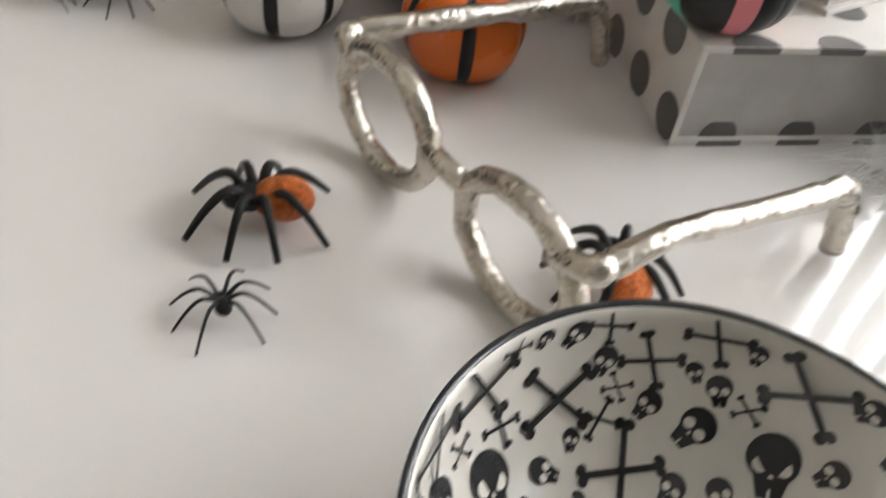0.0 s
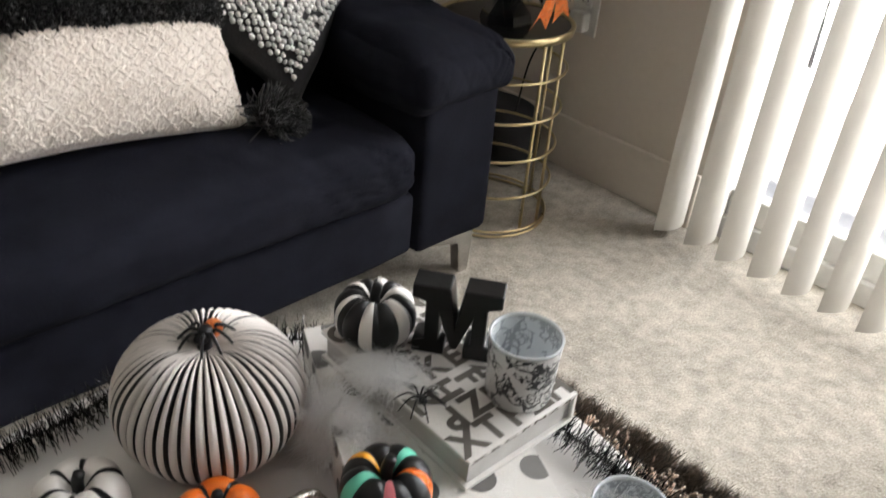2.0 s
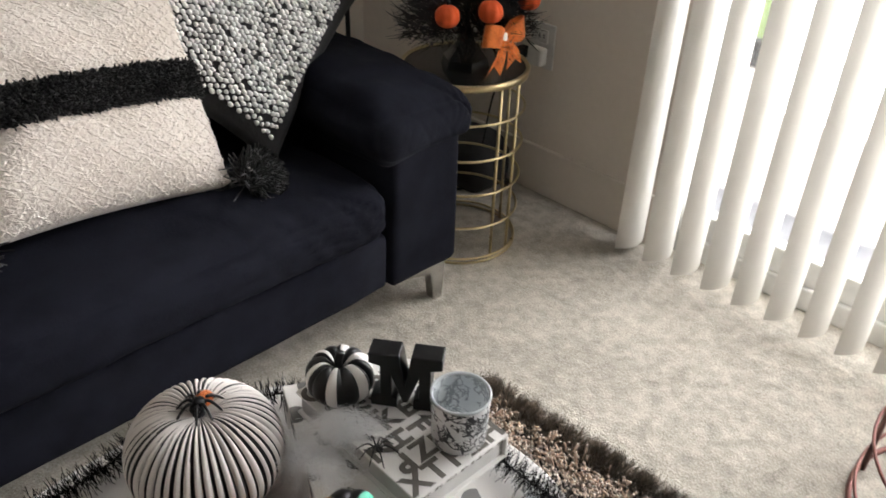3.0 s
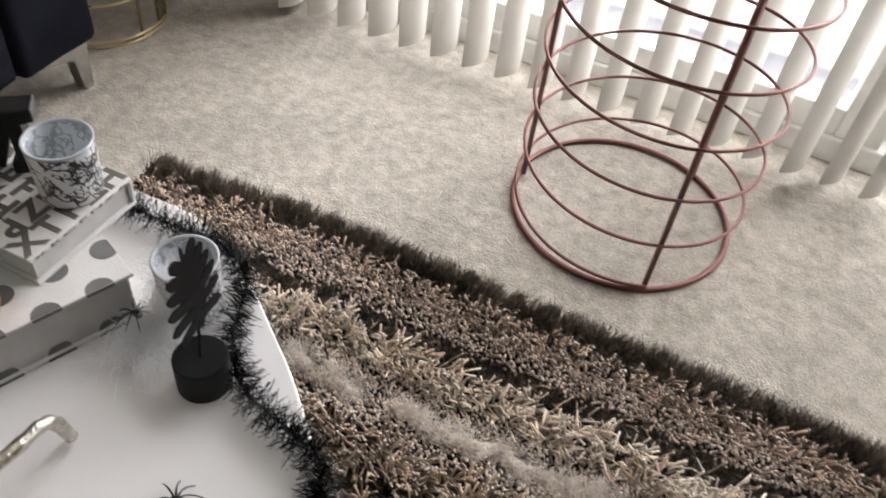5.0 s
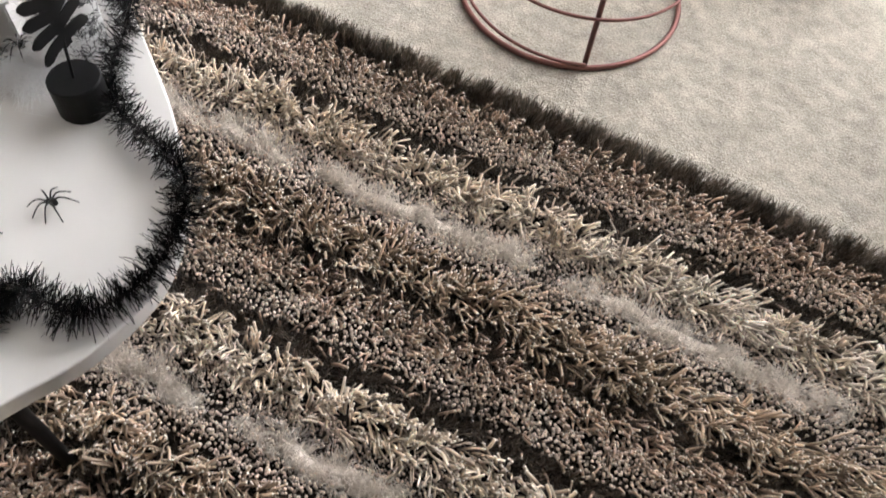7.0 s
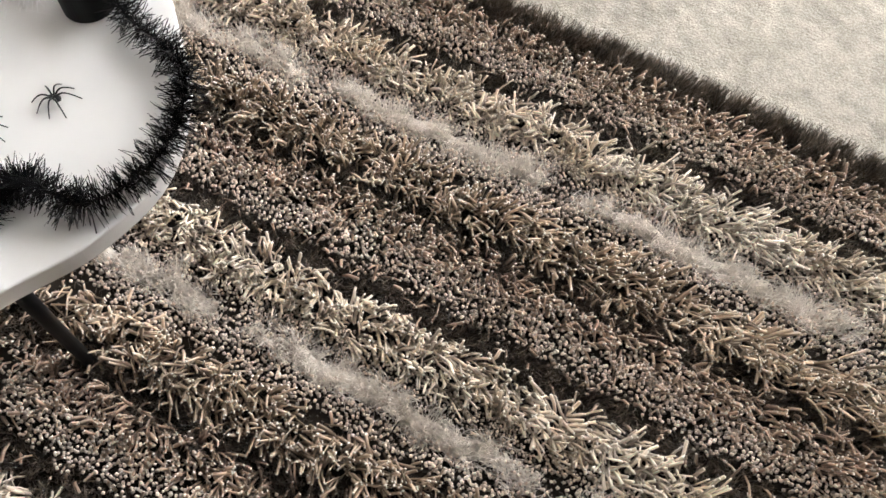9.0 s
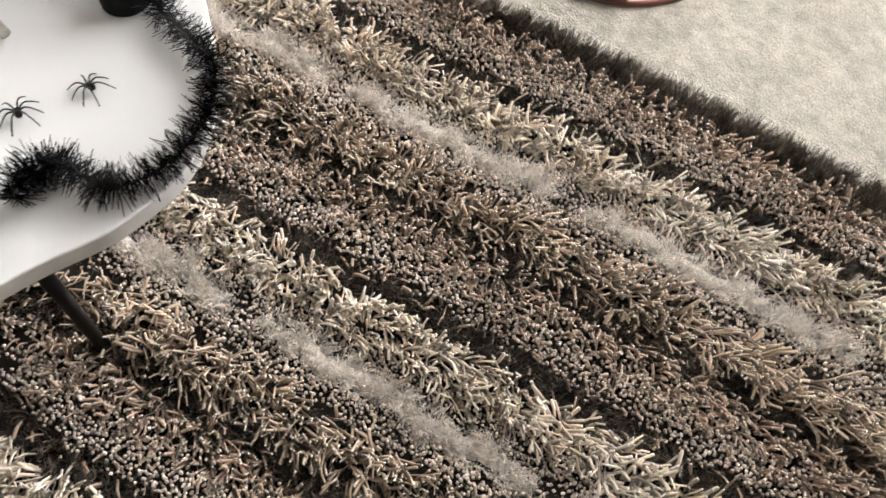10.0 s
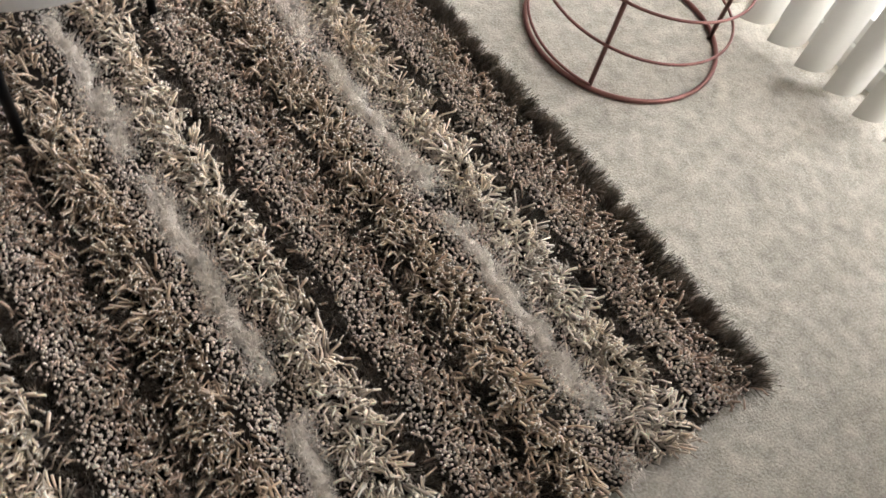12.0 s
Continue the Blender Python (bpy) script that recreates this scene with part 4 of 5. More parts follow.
bw_, bd_, bh_ = 0.150, 0.252, 0.057
ang = math.degrees(math.atan2(-0.061, 0.137))
dots = book_box("storage_box", "white book-shaped storage box with grey polka dots", pose(0.435, 0.7285, H, 0, 0, ang), bw_, bd_, bh_, M["paper_white"], "x0")
DR, DP = 0.0125, 0.046
for j in range(7):
    for i in range(5):
        c = (0.028 + i * DP - (0.023 if j % 2 else 0), 0.0 + j * 0.041)
        poly = clip_poly(disc(*c, DR), 0, 0, bw_, bd_)
        if poly:
            flat_part("dot", [poly], lambda x, y: (x, y, bh_ + 0.0004), M["dot_grey"], dots)
for i in range(4):
    for zc, z0, z1 in ((bh_, bh_ - 0.0035, bh_), (0.001, 0.0, 0.0035)):
        poly = clip_poly(disc(0.028 + i * DP, zc, DR), 0, z0, bw_, z1)
        if poly:
            flat_part("dot", [poly], lambda x, y: (x, -0.0004, y), M["dot_grey"], dots)
    poly = clip_poly(disc(0.028 + i * DP, 0.0, DR * 0.85), 0, 0.0, bw_, 0.009)
    flat_part("dot", [poly], lambda x, y: (x, 0.0036, y + 0.0034), M["dot_grey"], dots)
for j in range(7):
    for zc in (0.012, 0.05):
        poly = clip_poly(disc(0.01 + j * 0.041 + (0.02 if zc > 0.03 else 0), zc, DR), 0, 0, bd_, bh_)
        if poly:
            flat_part("dot", [poly], lambda x, y: (-0.0004, x, y), M["dot_grey"], dots)

lw, ld, lh = 0.122, 0.19, 0.031
langle = -1.0
lett = book_box("storage_box", "white book-shaped box printed with scattered grey letters", pose(0.523, 0.7245, H + bh_, 0, 0, langle), lw, ld, lh, M["paper_white"], "x1")


def glyph(ch, size):
    c = bpy.data.curves.new("glyph", "FONT")
    c.body, c.size, c.align_x, c.align_y, c.offset = ch, size, "CENTER", "CENTER", size * 0.042
    o = bpy.data.objects.new("glyph", c)
    me = bpy.data.meshes.new_from_object(o)
    bpy.data.objects.remove(o)
    return me


letters = "XGSEHTCRAFPQNOKZ"
k = 0
for j in range(7):
    for i in range(5):
        x, y = 0.013 + i * 0.0245 + (0.008 if j % 2 else 0), 0.015 + j * 0.0265
        if x > lw - 0.010:
            continue
        me = glyph(letters[(k * 5 + j) % len(letters)], 0.033)
        me.materials.append(M["letter_ink"])
        o = new("letter", me)
        o.parent = lett
        o.matrix_basis = pose(x, y, lh + 0.0004, 0, 0, (0, 0, 90, 0, 180, -90)[(k * 3 + j) % 6])
        k += 1
for i in range(7):
    me = glyph(letters[i * 3 % 16], 0.020)
    me.materials.append(M["letter_ink"])
    o = new("letter", me)
    o.parent = lett
    o.matrix_basis = pose(0.01 + i * 0.0165, -0.0004, lh - 0.002, 90, 0, 0) @ Matrix.Scale(0.2, 4, (0, 1, 0))

# ---- black letter M ----
mono = thing("letter_decoration", "glossy black wooden block letter standing on the lettered box", "letter",
             at=frame_at((0.578, 0.858, H + bh_ + lh), (0.050, -0.066, 0), (0, 0, 1)))
MP = [(-0.001, 0), (0.031, 0), (0.031, 0.012), (0.0245, 0.015), (0.0245, 0.040), (0.0375, 0.008), (0.0435, 0.008), (0.0565, 0.040), (0.0565, 0.015), (0.050, 0.012), (0.050, 0), (0.082, 0), (0.082, 0.012),
      (0.0705, 0.016), (0.0705, 0.053), (0.084, 0.056), (0.084, 0.069), (0.0475, 0.069), (0.0405, 0.033), (0.0335, 0.069), (-0.003, 0.069), (-0.003, 0.056), (0.0105, 0.053), (0.0105, 0.016), (-0.001, 0.012)]
bm = bmesh.new()
f = bm.faces.new([bm.verts.new((x, y, -0.012)) for x, y in [(0.0405 + (px - 0.0405) * 0.86, py) for px, py in MP]])
r = bmesh.ops.extrude_face_region(bm, geom=[f])
bmesh.ops.translate(bm, vec=(0, 0, 0.024), verts=[v for v in r["geom"] if isinstance(v, bmesh.types.BMVert)])
bmesh.ops.recalc_face_normals(bm, faces=bm.faces[:])
bmesh.ops.bevel(bm, geom=bm.edges[:], offset=0.0016, segments=3, profile=0.5, affect="EDGES")
part("letter_body", bm, M["black_paint"], mono)

# ---- printed glass candle holders ----
def print_mat(name, ink_color, paper):
    """Frosted white glass with a fine black botanical print."""
    m = mat(name, paper, 0.3, scale=30)
    n, l = m.node_tree.nodes, m.node_tree.links
    b = n["Principled BSDF"]
    old = b.inputs["Base Color"].links[0].from_socket
    tc = n.new("ShaderNodeTexCoord")
    facs = []
    warp = n.new("ShaderNodeTexNoise")
    warp.inputs["Scale"].default_value = 60
    l.new(tc.outputs["Object"], warp.inputs["Vector"])
    add = n.new("ShaderNodeVectorMath")
    add.operation = "MULTIPLY_ADD"
    add.inputs[1].default_value = (0.016, 0.016, 0.016)
    l.new(warp.outputs["Color"], add.inputs[0])
    l.new(tc.outputs["Object"], add.inputs[2])
    def node(kind, a, b, *consts):
        m2 = n.new("ShaderNodeMath")
        m2.operation = kind
        l.new(a, m2.inputs[0])
        if b is not None:
            l.new(b, m2.inputs[1])
        for k, c in enumerate(consts):
            m2.inputs[1 + k].default_value = c
        return m2.outputs[0]

    for sc, lim in ((62, 0.05), (150, 0.07)):
        v = n.new("ShaderNodeTexVoronoi")
        v.feature = "DISTANCE_TO_EDGE"
        v.inputs["Scale"].default_value = sc
        l.new(add.outputs[0], v.inputs["Vector"])
        facs.append(node("LESS_THAN", v.outputs["Distance"], None, lim))
    mask, petal = n.new("ShaderNodeTexNoise"), n.new("ShaderNodeTexNoise")
    mask.inputs["Scale"].default_value = 48
    petal.inputs["Scale"].default_value, petal.inputs["Detail"].default_value, petal.inputs["Distortion"].default_value = 95, 5.0, 2.2
    for t in (mask, petal):
        l.new(tc.outputs["Object"], t.inputs["Vector"])
    sprays = node("GREATER_THAN", mask.outputs["Fac"], None, 0.49)
    fill = node("MULTIPLY", node("GREATER_THAN", petal.outputs["Fac"], None, 0.56), sprays)
    fine = node("MULTIPLY", facs[1], sprays)
    bold = node("MULTIPLY", facs[0], node("GREATER_THAN", mask.outputs["Fac"], None, 0.42))
    ink = node("MAXIMUM", node("MAXIMUM", fill, fine), bold)
    mix = n.new("ShaderNodeMix")
    mix.data_type = "RGBA"
    mix.inputs["B"].default_value = (*ink_color, 1)
    l.new(ink, mix.inputs["Factor"])
    l.new(old, mix.inputs["A"])
    l.new(mix.outputs["Result"], b.inputs["Base Color"])
    return m


M["print"] = print_mat("printed_glass", (0.02, 0.02, 0.025), (0.80, 0.80, 0.80))
M["print_inside"] = print_mat("printed_glass_inside", (0.36, 0.39, 0.42), (0.80, 0.84, 0.86))
M["frost"] = mat("frosted_glass", (0.80, 0.84, 0.86), 0.2, scale=30, trans=0.35)


def candle(label, x, y, z, r, h):
    ob = thing("candle_holder", label, "candle holder", "candle holders", at=pose(x, y, z))
    part("glass", lathe([(0, 0), (r * 0.86, 0), (r * 0.92, 0.003), (r, h - 0.003), (r, h - 0.0025)], 48), M["print"], ob, "white glass with black botanical print", True)
    part("rim", lathe([(r, h - 0.0025), (r + 0.0004, h), (r - 0.0016, h + 0.0005), (r - 0.0020, h - 0.003)], 48), M["frost"], ob, "pale frosted rim", True)
    part("inner_wall", lathe([(r - 0.0020, h - 0.003), (r * 0.90 - 0.002, 0.005), (0, 0.004)], 48), M["print_inside"], ob, "", True)
    return ob


candle("printed glass candle holder standing on the lettered box", 0.6068, 0.7549, H + bh_ + lh, 0.0292, 0.0585)
candle("printed glass candle holder on the table, veiled with cobweb", 0.5985, 0.631, H, 0.0292, 0.071)

# ---- leaf ornament on a black block ----
orn = thing("leaf_ornament", "black metal monstera leaf on a black cylindrical base", "ornament", at=pose(0.5372, 0.5756, H))
part("base", lathe([(0, 0), (0.0225, 0), (0.0235, 0.001), (0.0235, 0.0355), (0.0225, 0.037), (0, 0.037)], 40), M["black_metal"], orn)
part("stem", tube_into(bmesh.new(), [(0, 0, 0.035), (0.006, 0.001, 0.07), (0.012, 0.003, 0.085)], 0.0014, 8), M["black_metal"], orn)
lf = bmesh.new()


def leaf_strip(a, b, c, w0, w1):
    p = spline([a, b, c], 6)
    rows = []
    for i, q in enumerate(p):
        t = i / (len(p) - 1)
        w = (w0 + (w1 - w0) * t) * (1 - 0.75 * max(0, t - 0.75) / 0.25)
        d = (p[min(i + 1, len(p) - 1)] - p[max(i - 1, 0)]).normalized()
        nrm = Vector((-d.y, d.x, 0))
        rows.append((lf.verts.new(q - nrm * w), lf.verts.new(q + nrm * w)))
    for r0, r1 in zip(rows, rows[1:]):
        lf.faces.new((r0[0], r0[1], r1[1], r1[0]))


leaf_strip((0, -0.006, 0), (0, 0.04, 0), (0, 0.088, 0), 0.0045, 0.003)
for s in (1, -1):
    for k in range(6):
        y = 0.004 + k * 0.0125
        ln = (0.031, 0.034, 0.033, 0.029, 0.024, 0.016)[k]
        up = (-0.010, 0.000, 0.008, 0.012, 0.014, 0.014)[k]
        leaf_strip((0, y, 0), (s * ln * 0.55, y + up * 0.4 + 0.003, 0), (s * ln, y + up + 0.004, 0), 0.0060, 0.0056)
r = bmesh.ops.extrude_face_region(lf, geom=lf.faces[:])
bmesh.ops.translate(lf, vec=(0, 0, 0.0014), verts=[v for v in r["geom"] if isinstance(v, bmesh.types.BMVert)])
o = part("leaf", lf, M["black_metal"], orn, "black cut-out monstera leaf")
o.matrix_basis = frame_at((0.010, 0.002, 0.072), (0.95, 0.10, 0.05), (0.18, 0.05, 1.0))

# ---- eyeglasses sculpture ----
def hammered():
    m = mat("hammered_silver", (0.66, 0.62, 0.55), 0.22, 1.0, color2=(0.58, 0.54, 0.47), scale=60, bump=0.8, bump_scale=260)
    return m


M["silver"] = hammered()
gl = thing("eyeglasses_sculpture", "hammered silver metal eyeglasses sculpture resting on the table", "sculpture")
for yc, hw, hh in ((0.773, 0.0345, 0.0265), (0.679, 0.0325, 0.0245)):
    ring = []
    for k in range(40):
        a = 2 * math.pi * k / 40
        yy = hw * math.cos(a) * (1 + 0.05 * math.sin(a))
        zz = hh * math.sin(a)
        ring.append((0.291 + rng.normal(0, 0.0002), yc + yy, H + hh + 0.0045 + zz))
    part("rim", tube_into(bmesh.new(), ring, [0.0052 + rng.normal(0, 0.0003) for _ in ring], 12, True), M["silver"], gl, "", True)
part("bridge", tube_into(bmesh.new(), spline([(0.291, 0.740, H + 0.036), (0.287, 0.724, H + 0.040), (0.291, 0.708, H + 0.036)], 6), 0.0048, 12), M["silver"], gl, "", True)
for yh, ye, xe in ((0.810, 0.805, 0.442), (0.645, 0.637, 0.432)):
    s = 1 if yh > 0.72 else -1
    pth = spline([(0.291, yh - s * 0.016, H + 0.044), (0.291, yh, H + 0.050), (0.300, yh + s * 0.002, H + 0.0505)], 5) + spline([(0.33, yh, H + 0.050), (0.40, ye, H + 0.046), (xe - 0.008, ye, H + 0.043), (xe + 0.004, ye, H + 0.032), (xe + 0.010, ye - 0.003, H + 0.005)], 6)
    part("temple", tube_into(bmesh.new(), pth, [0.0055 + rng.normal(0, 0.0004) for _ in pth], 12), M["silver"], gl, "", True)

# ---- bowl with skulls ----
M["bowl_white"] = mat("glazed_white", (0.80, 0.775, 0.715), 0.10, scale=20, coat=0.4)
M["bowl_print"] = mat("black_glaze", (0.020, 0.021, 0.024), 0.12, color2=(0.035, 0.036, 0.04), scale=160, coat=0.4)
bowl = thing("bowl", "white glazed bowl printed with black skulls and crossbones", "bowl", at=pose(0.2505, 0.5515, H))
BR, BH = 0.0755, 0.060
prof = [(0.030 * (i / 6), 0.008) for i in range(7)] + [(0.030 + (BR - 0.030) * math.sin(math.pi / 2 * i / 16), 0.008 + (BH - 0.008) * (1 - math.cos(math.pi / 2 * i / 16)) ** 0.9) for i in range(1, 17)]
outer = [(0, 0), (0.028, 0), (0.030, 0.003)] + [(0.033 + (BR + 0.003 - 0.033) * math.sin(math.pi / 2 * i / 12), 0.004 + (BH - 0.004) * (1 - math.cos(math.pi / 2 * i / 12)) ** 0.9) for i in range(1, 13)]
part("body", lathe(outer + [(BR + 0.002, BH + 0.001)] + prof[::-1], 96), M["bowl_white"], bowl, "", True)
part("rim_line", lathe([(BR + 0.0032, BH - 0.0004), (BR + 0.0028, BH + 0.0014), (BR + 0.0014, BH + 0.0015), (BR + 0.0006, BH + 0.0004)], 96), M["bowl_print"], bowl, "black rim line", True)
arc = [0.0]
for p, q in zip(prof, prof[1:]):
    arc.append(arc[-1] + math.hypot(q[0] - p[0], q[1] - p[1]))


def on_bowl(ca, cs):
    """Maps a flat drawing centred at angle ca, arc length cs, on to the inside of the bowl."""
    def place(x, y):
        s = min(max(cs + y, 0.001), arc[-1] - 0.001)
        for k in range(len(arc) - 1):
            if arc[k] <= s <= arc[k + 1]:
                t = (s - arc[k]) / (arc[k + 1] - arc[k])
                rr = prof[k][0] + (prof[k + 1][0] - prof[k][0]) * t
                zz = prof[k][1] + (prof[k + 1][1] - prof[k][1]) * t
                break
        a = ca + x / max(rr, 0.012)
        rr -= 0.0004
        return Vector((rr * math.cos(a), rr * math.sin(a), zz + 0.0004))
    return place


def rot(polys, deg, sc):
    c, s = math.cos(radians(deg)) * sc, math.sin(radians(deg)) * sc
    return [[(x * c - y * s, x * s + y * c) for x, y in p] for p in polys]


SKULL = [disc(0, 0.25, 0.62, 20), [(-0.42, -0.15), (0.42, -0.15), (0.27, -0.72), (-0.27, -0.72)]]
EYES = [disc(-0.26, 0.06, 0.20, 10), disc(0.26, 0.06, 0.20, 10), [(-0.07, -0.22), (0.07, -0.22), (0, -0.06)], [(-0.03, -0.75), (0.03, -0.75), (0.03, -0.48), (-0.03, -0.48)]]
BONE = []
for d in (38, -38):
    BONE += rot([[(-1.0, -0.085), (1.0, -0.085), (1.0, 0.085), (-1.0, 0.085)]] + [disc(e * 1.02, f, 0.15, 10) for e in (-1, 1) for f in (-0.12, 0.12)], d, 1)
rs = random.Random(4)
placed = []
for sc, tries in ((0.0130, 60), (0.0095, 160), (0.0068, 500), (0.0048, 700)):
    for _ in range(tries):
        ca, cs = rs.uniform(0, 2 * math.pi), rs.uniform(0.010, arc[-1] - 0.6 * sc)
        pl = on_bowl(ca, cs)
        centre = pl(0, 0)
        if any((centre - c).length < 0.82 * (sc + c_sc) for c, c_sc in placed):
            continue
        placed.append((centre, sc))
        turn = rs.uniform(-50, 50)
        if len(placed) % 2:
            flat_part("skull", rot(SKULL, turn, sc), pl, M["bowl_print"], bowl)
            flat_part("skull_face", rot(EYES, turn, sc), lambda x, y: pl(x, y) * 0.9955 + Vector((0, 0, 0.0003)), M["bowl_white"], bowl)
        else:
            flat_part("bone_cross", rot(BONE, turn, sc), pl, M["bowl_print"], bowl)

# ---- spiders ----
def spider(label, at, span, rise, body, thick, belly, belly_mat, group):
    ob = thing("toy_spider", label, "spider", group, at=at)
    bm = bmesh.new()
    bmesh.ops.create_icosphere(bm, subdivisions=2, radius=1)
    bmesh.ops.transform(bm, matrix=Matrix.LocRotScale((body * 0.5, 0, rise * 0.62), None, (body * 1.05, body * 0.75, body * 0.6)), verts=bm.verts)
    part("head", bm, M["black_paint"], ob, "", True)
    bm = bmesh.new()
    bmesh.ops.create_icosphere(bm, subdivisions=3, radius=1)
    bmesh.ops.transform(bm, matrix=Matrix.LocRotScale((-belly * 1.0, 0, rise * 0.62), None, (belly * 1.25, belly, belly * 0.92)), verts=bm.verts)
    part("abdomen", bm, belly_mat, ob, "", True)
    for s in (1, -1):
        for k, a in enumerate((28, 68, 108, 148)):
            a = radians(a)
            ln = span / 2 * (1.0, 0.92, 0.92, 1.05)[k]
            c, q = math.cos(a), s * math.sin(a)
            p = spline([(body * 0.4 * c, body * 0.4 * q, rise * 0.62), (ln * 0.38 * c, ln * 0.38 * q, rise * 1.0), (ln * 0.68 * c, ln * 0.68 * q, rise * 0.72), (ln * c, ln * q, thick * 0.9)], 4)
            part("leg", tube_into(bmesh.new(), p, [thick * (1.15 - 0.55 * i / (len(p) - 1)) for i in range(len(p))], 6), M["black_paint"], ob, "", True)
    return ob


G1, G2 = "glitter spiders", "small plastic spiders"
gs = spider("black toy spider with an orange glitter abdomen", pose(0.228, 0.7675, H, 0, 0, 152), 0.064, 0.020, 0.0100, 0.0023, 0.0104, M["orange_glitter"], G1)
copy_thing(gs, pose(0.338, 0.667, H, 0, 0, 66))
ps = copy_thing(gs, pose(0.4300, 0.934, H + 0.1085, 0, 0, 205))
ps.scale = (0.8, 0.8, 0.8)
ps["label"] = "black toy spider with orange glitter abdomen atop the large pumpkin"
ss = spider("small black plastic spider with thin legs", pose(0.195, 0.726, H, 0, 0, 75), 0.043, 0.011, 0.0030, 0.00085, 0.0034, M["black_paint"], G2)
for x, y, z, a, sc in ((0.237, 0.971, H, 200, 1.0), (0.435, 0.528, H, 95, 0.95), (0.381, 0.559, H, 60, 1.0), (0.561, 0.665, H + 0.009, 80, 0.95),
                       (0.534, 0.793, H + bh_ + lh, 100, 0.95), (0.547, 0.842, H + bh_ + lh, 30, 0.9)):
    o = copy_thing(ss, pose(x, y, z, 0, 0, a))
    o.scale = (sc, sc, sc)

# ---- cobweb fluff ----
M["web"] = mat("cobweb_fibre", (0.95, 0.95, 0.95), 0.9, color2=(0.92, 0.92, 0.92), scale=50)
translucent(M["web"], 0.5, (0.95, 0.95, 0.95))


def fluff(label, centre, size, n, seed, pull=(0, 0, 0), wisps=46):
    """Drawn-out fibre: wisps of near-parallel hairs, with a haze of loose ones between."""
    g = np.random.default_rng(seed)
    wc = np.array(centre) + g.normal(0, 0.42, (wisps, 3)) * np.array(size)
    wd = g.normal(0, 1, (wisps, 3)) * (1, 1, 0.45) + np.array(pull)
    wd /= np.linalg.norm(wd, axis=1, keepdims=True)
    k = g.integers(0, wisps, n)
    loose = (g.uniform(0, 1, n) < 0.35)[:, None]
    c = np.where(loose, np.array(centre) + g.normal(0, 0.42, (n, 3)) * np.array(size), wc[k] + g.normal(0, 0.0035, (n, 3)))
    d = np.where(loose, g.normal(0, 1, (n, 3)) * (1, 1, 0.5), wd[k] + g.normal(0, 0.16, (n, 3)))
    d /= np.linalg.norm(d, axis=1, keepdims=True)
    ln = g.uniform(0.02, 0.055, (n, 1))
    a, b = c - d * ln / 2, c + d * ln / 2
    a[:, 2], b[:, 2] = np.maximum(a[:, 2], H + 0.001), np.maximum(b[:, 2], H + 0.001)
    bend = g.normal(0, 0.004, (wisps, 3))[k] + g.normal(0, 0.0015, (n, 3))
    bend[:, 2] = np.abs(bend[:, 2])
    ob = new("cobweb", strands("cobweb", a, b, 0.00015, M["web"], 4, 2, bend=bend, taper=1.0))
    return tagged(ob, label, "cobweb", "", "stuff")


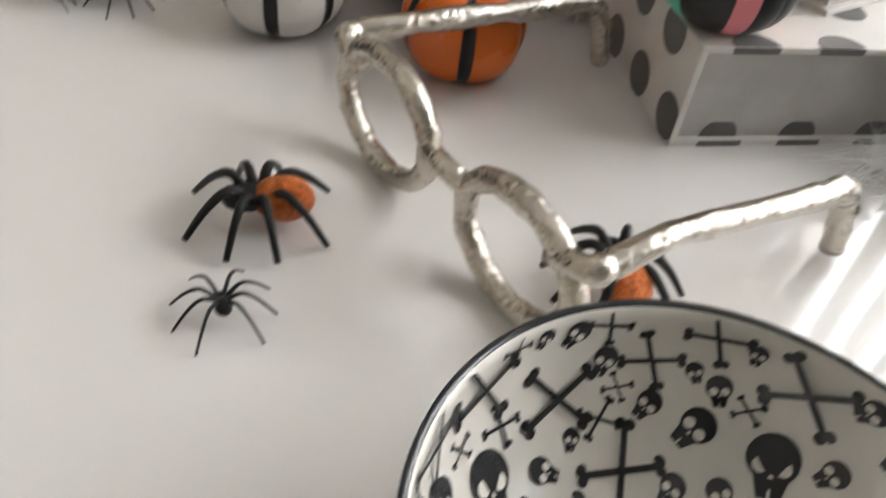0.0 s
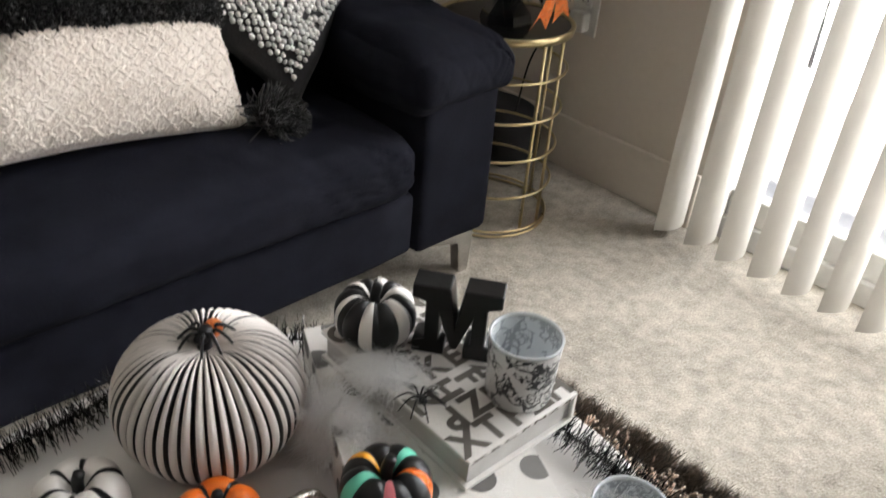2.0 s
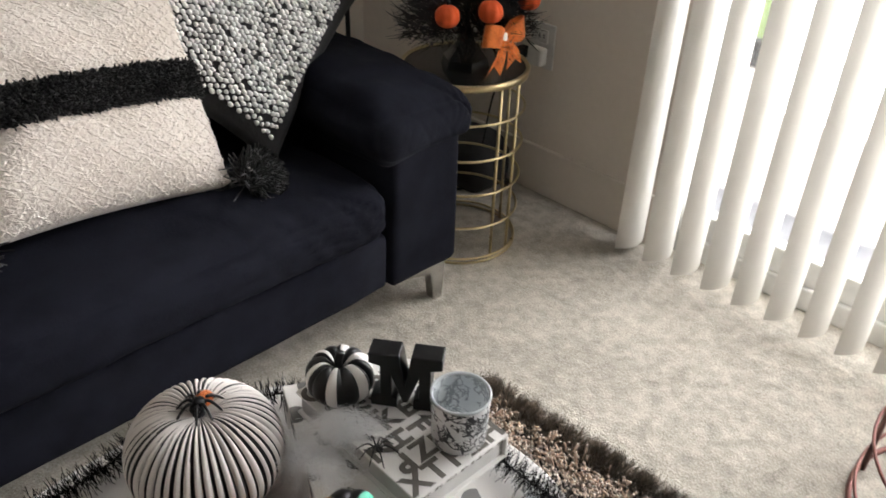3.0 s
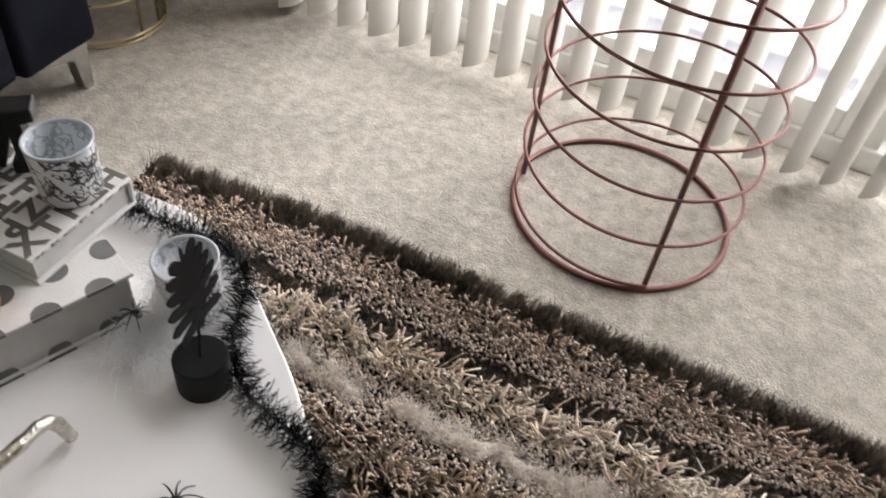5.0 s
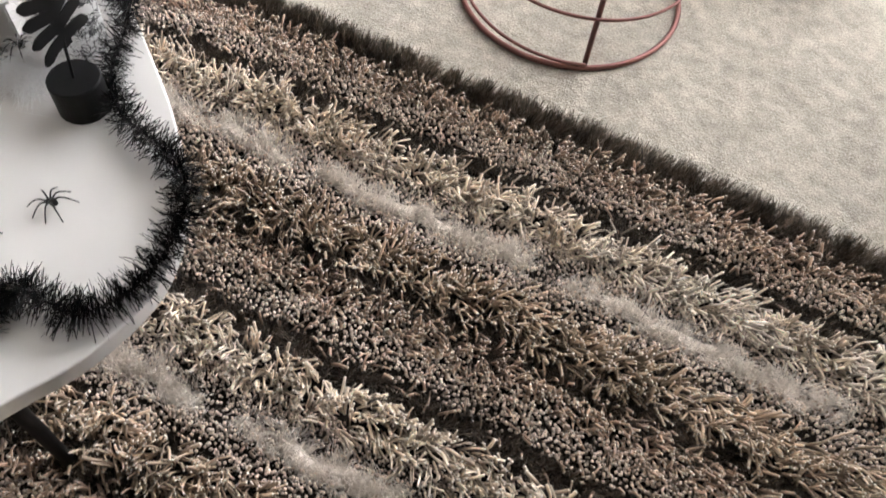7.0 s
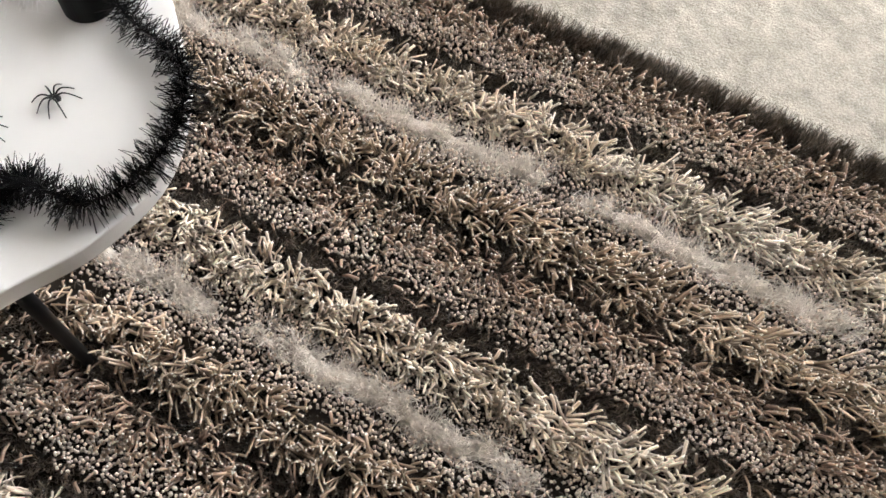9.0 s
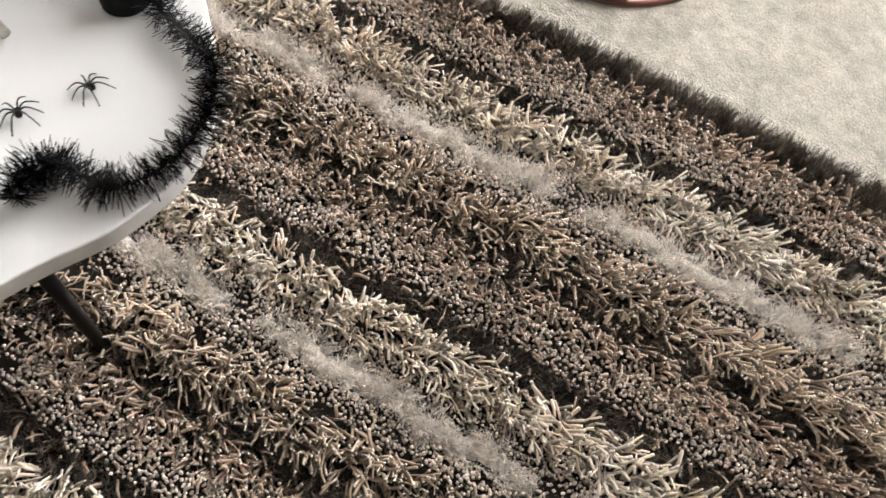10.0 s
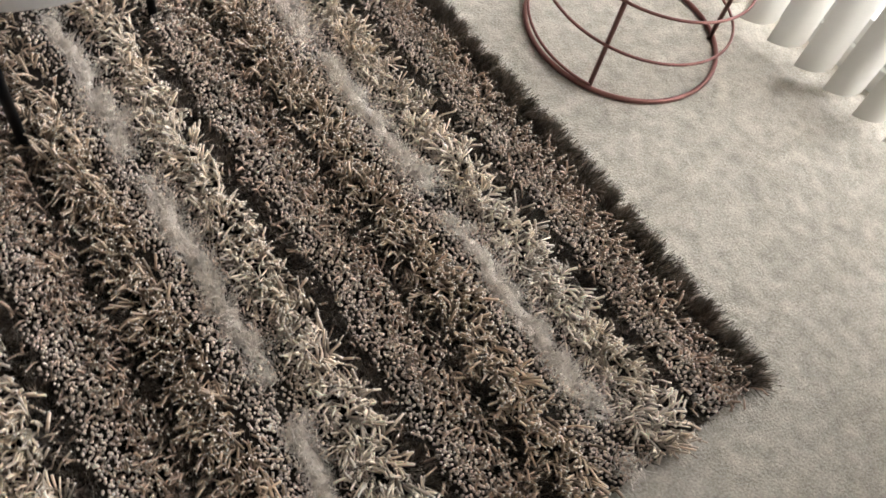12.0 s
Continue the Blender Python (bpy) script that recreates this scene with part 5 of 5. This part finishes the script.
fluff("white stretched cobweb fibre round the candle holder", (0.586, 0.632, H + 0.032), (0.028, 0.028, 0.040), 2400, 1, (0, 0, 1))
fluff("white cobweb fibre heaped on the table", (0.546, 0.644, H + 0.003), (0.036, 0.028, 0.004), 1500, 2)
fluff("white cobweb fibre beside the large pumpkin", (0.494, 0.857, H + 0.040), (0.016, 0.028, 0.034), 2800, 3, (0.3, 0, 1))
fluff("white cobweb fibre draped over the lettered box", (0.530, 0.838, H + 0.090), (0.018, 0.024, 0.008), 1300, 4, (2.2, -2.8, 0.8), 24)
fluff("thin cobweb fibre over the box edge", (0.500, 0.83, H + 0.062), (0.016, 0.034, 0.014), 700, 5)

# ---- tinsel garland ----
gar = thing("tinsel_garland", "black tinsel garland lying along the table edge", "garland")
gp = spline([(0.20, 0.985, H + 0.014), (0.277, 1.015, H + 0.016), (0.34, 1.018, H + 0.016), (0.40, 1.03, H + 0.015), (0.48, 1.022, H + 0.015), (0.548, 0.992, H + 0.016), (0.60, 0.945, H + 0.015), (0.645, 0.87, H + 0.014), (0.668, 0.80, H + 0.014), (0.668, 0.745, H + 0.015),
              (0.668, 0.69, H + 0.015), (0.668, 0.645, H + 0.015), (0.640, 0.602, H + 0.015), (0.580, 0.575, H + 0.014), (0.540, 0.538, H + 0.014), (0.524, 0.486, H + 0.013), (0.508, 0.446, H + 0.013),
              (0.476, 0.424, H + 0.012), (0.440, 0.412, H + 0.013), (0.394, 0.414, H + 0.014), (0.360, 0.434, H + 0.014), (0.357, 0.466, H + 0.014), (0.354, 0.492, H + 0.014), (0.334, 0.502, H + 0.014), (0.312, 0.490, H + 0.014)], 14)
part("wire", tube_into(bmesh.new(), gp, 0.0011, 6), M["tinsel"], gar, "", True)
g = np.array([tuple(p) for p in gp])
n = 8500
t = rng.uniform(0, len(g) - 1.001, n)
i0 = t.astype(int)
c = g[i0] + (g[i0 + 1] - g[i0]) * (t - i0)[:, None]
tan = g[i0 + 1] - g[i0]
tan /= np.linalg.norm(tan, axis=1, keepdims=True)
d = rng.normal(0, 1, (n, 3))
d -= tan * (d * tan).sum(1, keepdims=True)
d /= np.linalg.norm(d, axis=1, keepdims=True)
ln = rng.uniform(0.015, 0.024, (n, 1)) * (0.85 + 0.25 * np.sin(t * 1.7)[:, None])
e = c + d * ln + tan * rng.normal(0, 0.0025, (n, 1))
e[:, 2] = np.where(e[:, 2] < H + 0.0015, H + 0.0015 + rng.uniform(0, 0.003, n), e[:, 2])
stuff("fringe", strands("fringe", c, e, 0.00052, M["tinsel"], 2, 2, bend=rng.normal(0, 0.0016, (n, 3)), taper=0.7), gar, "shiny black tinsel fringe")
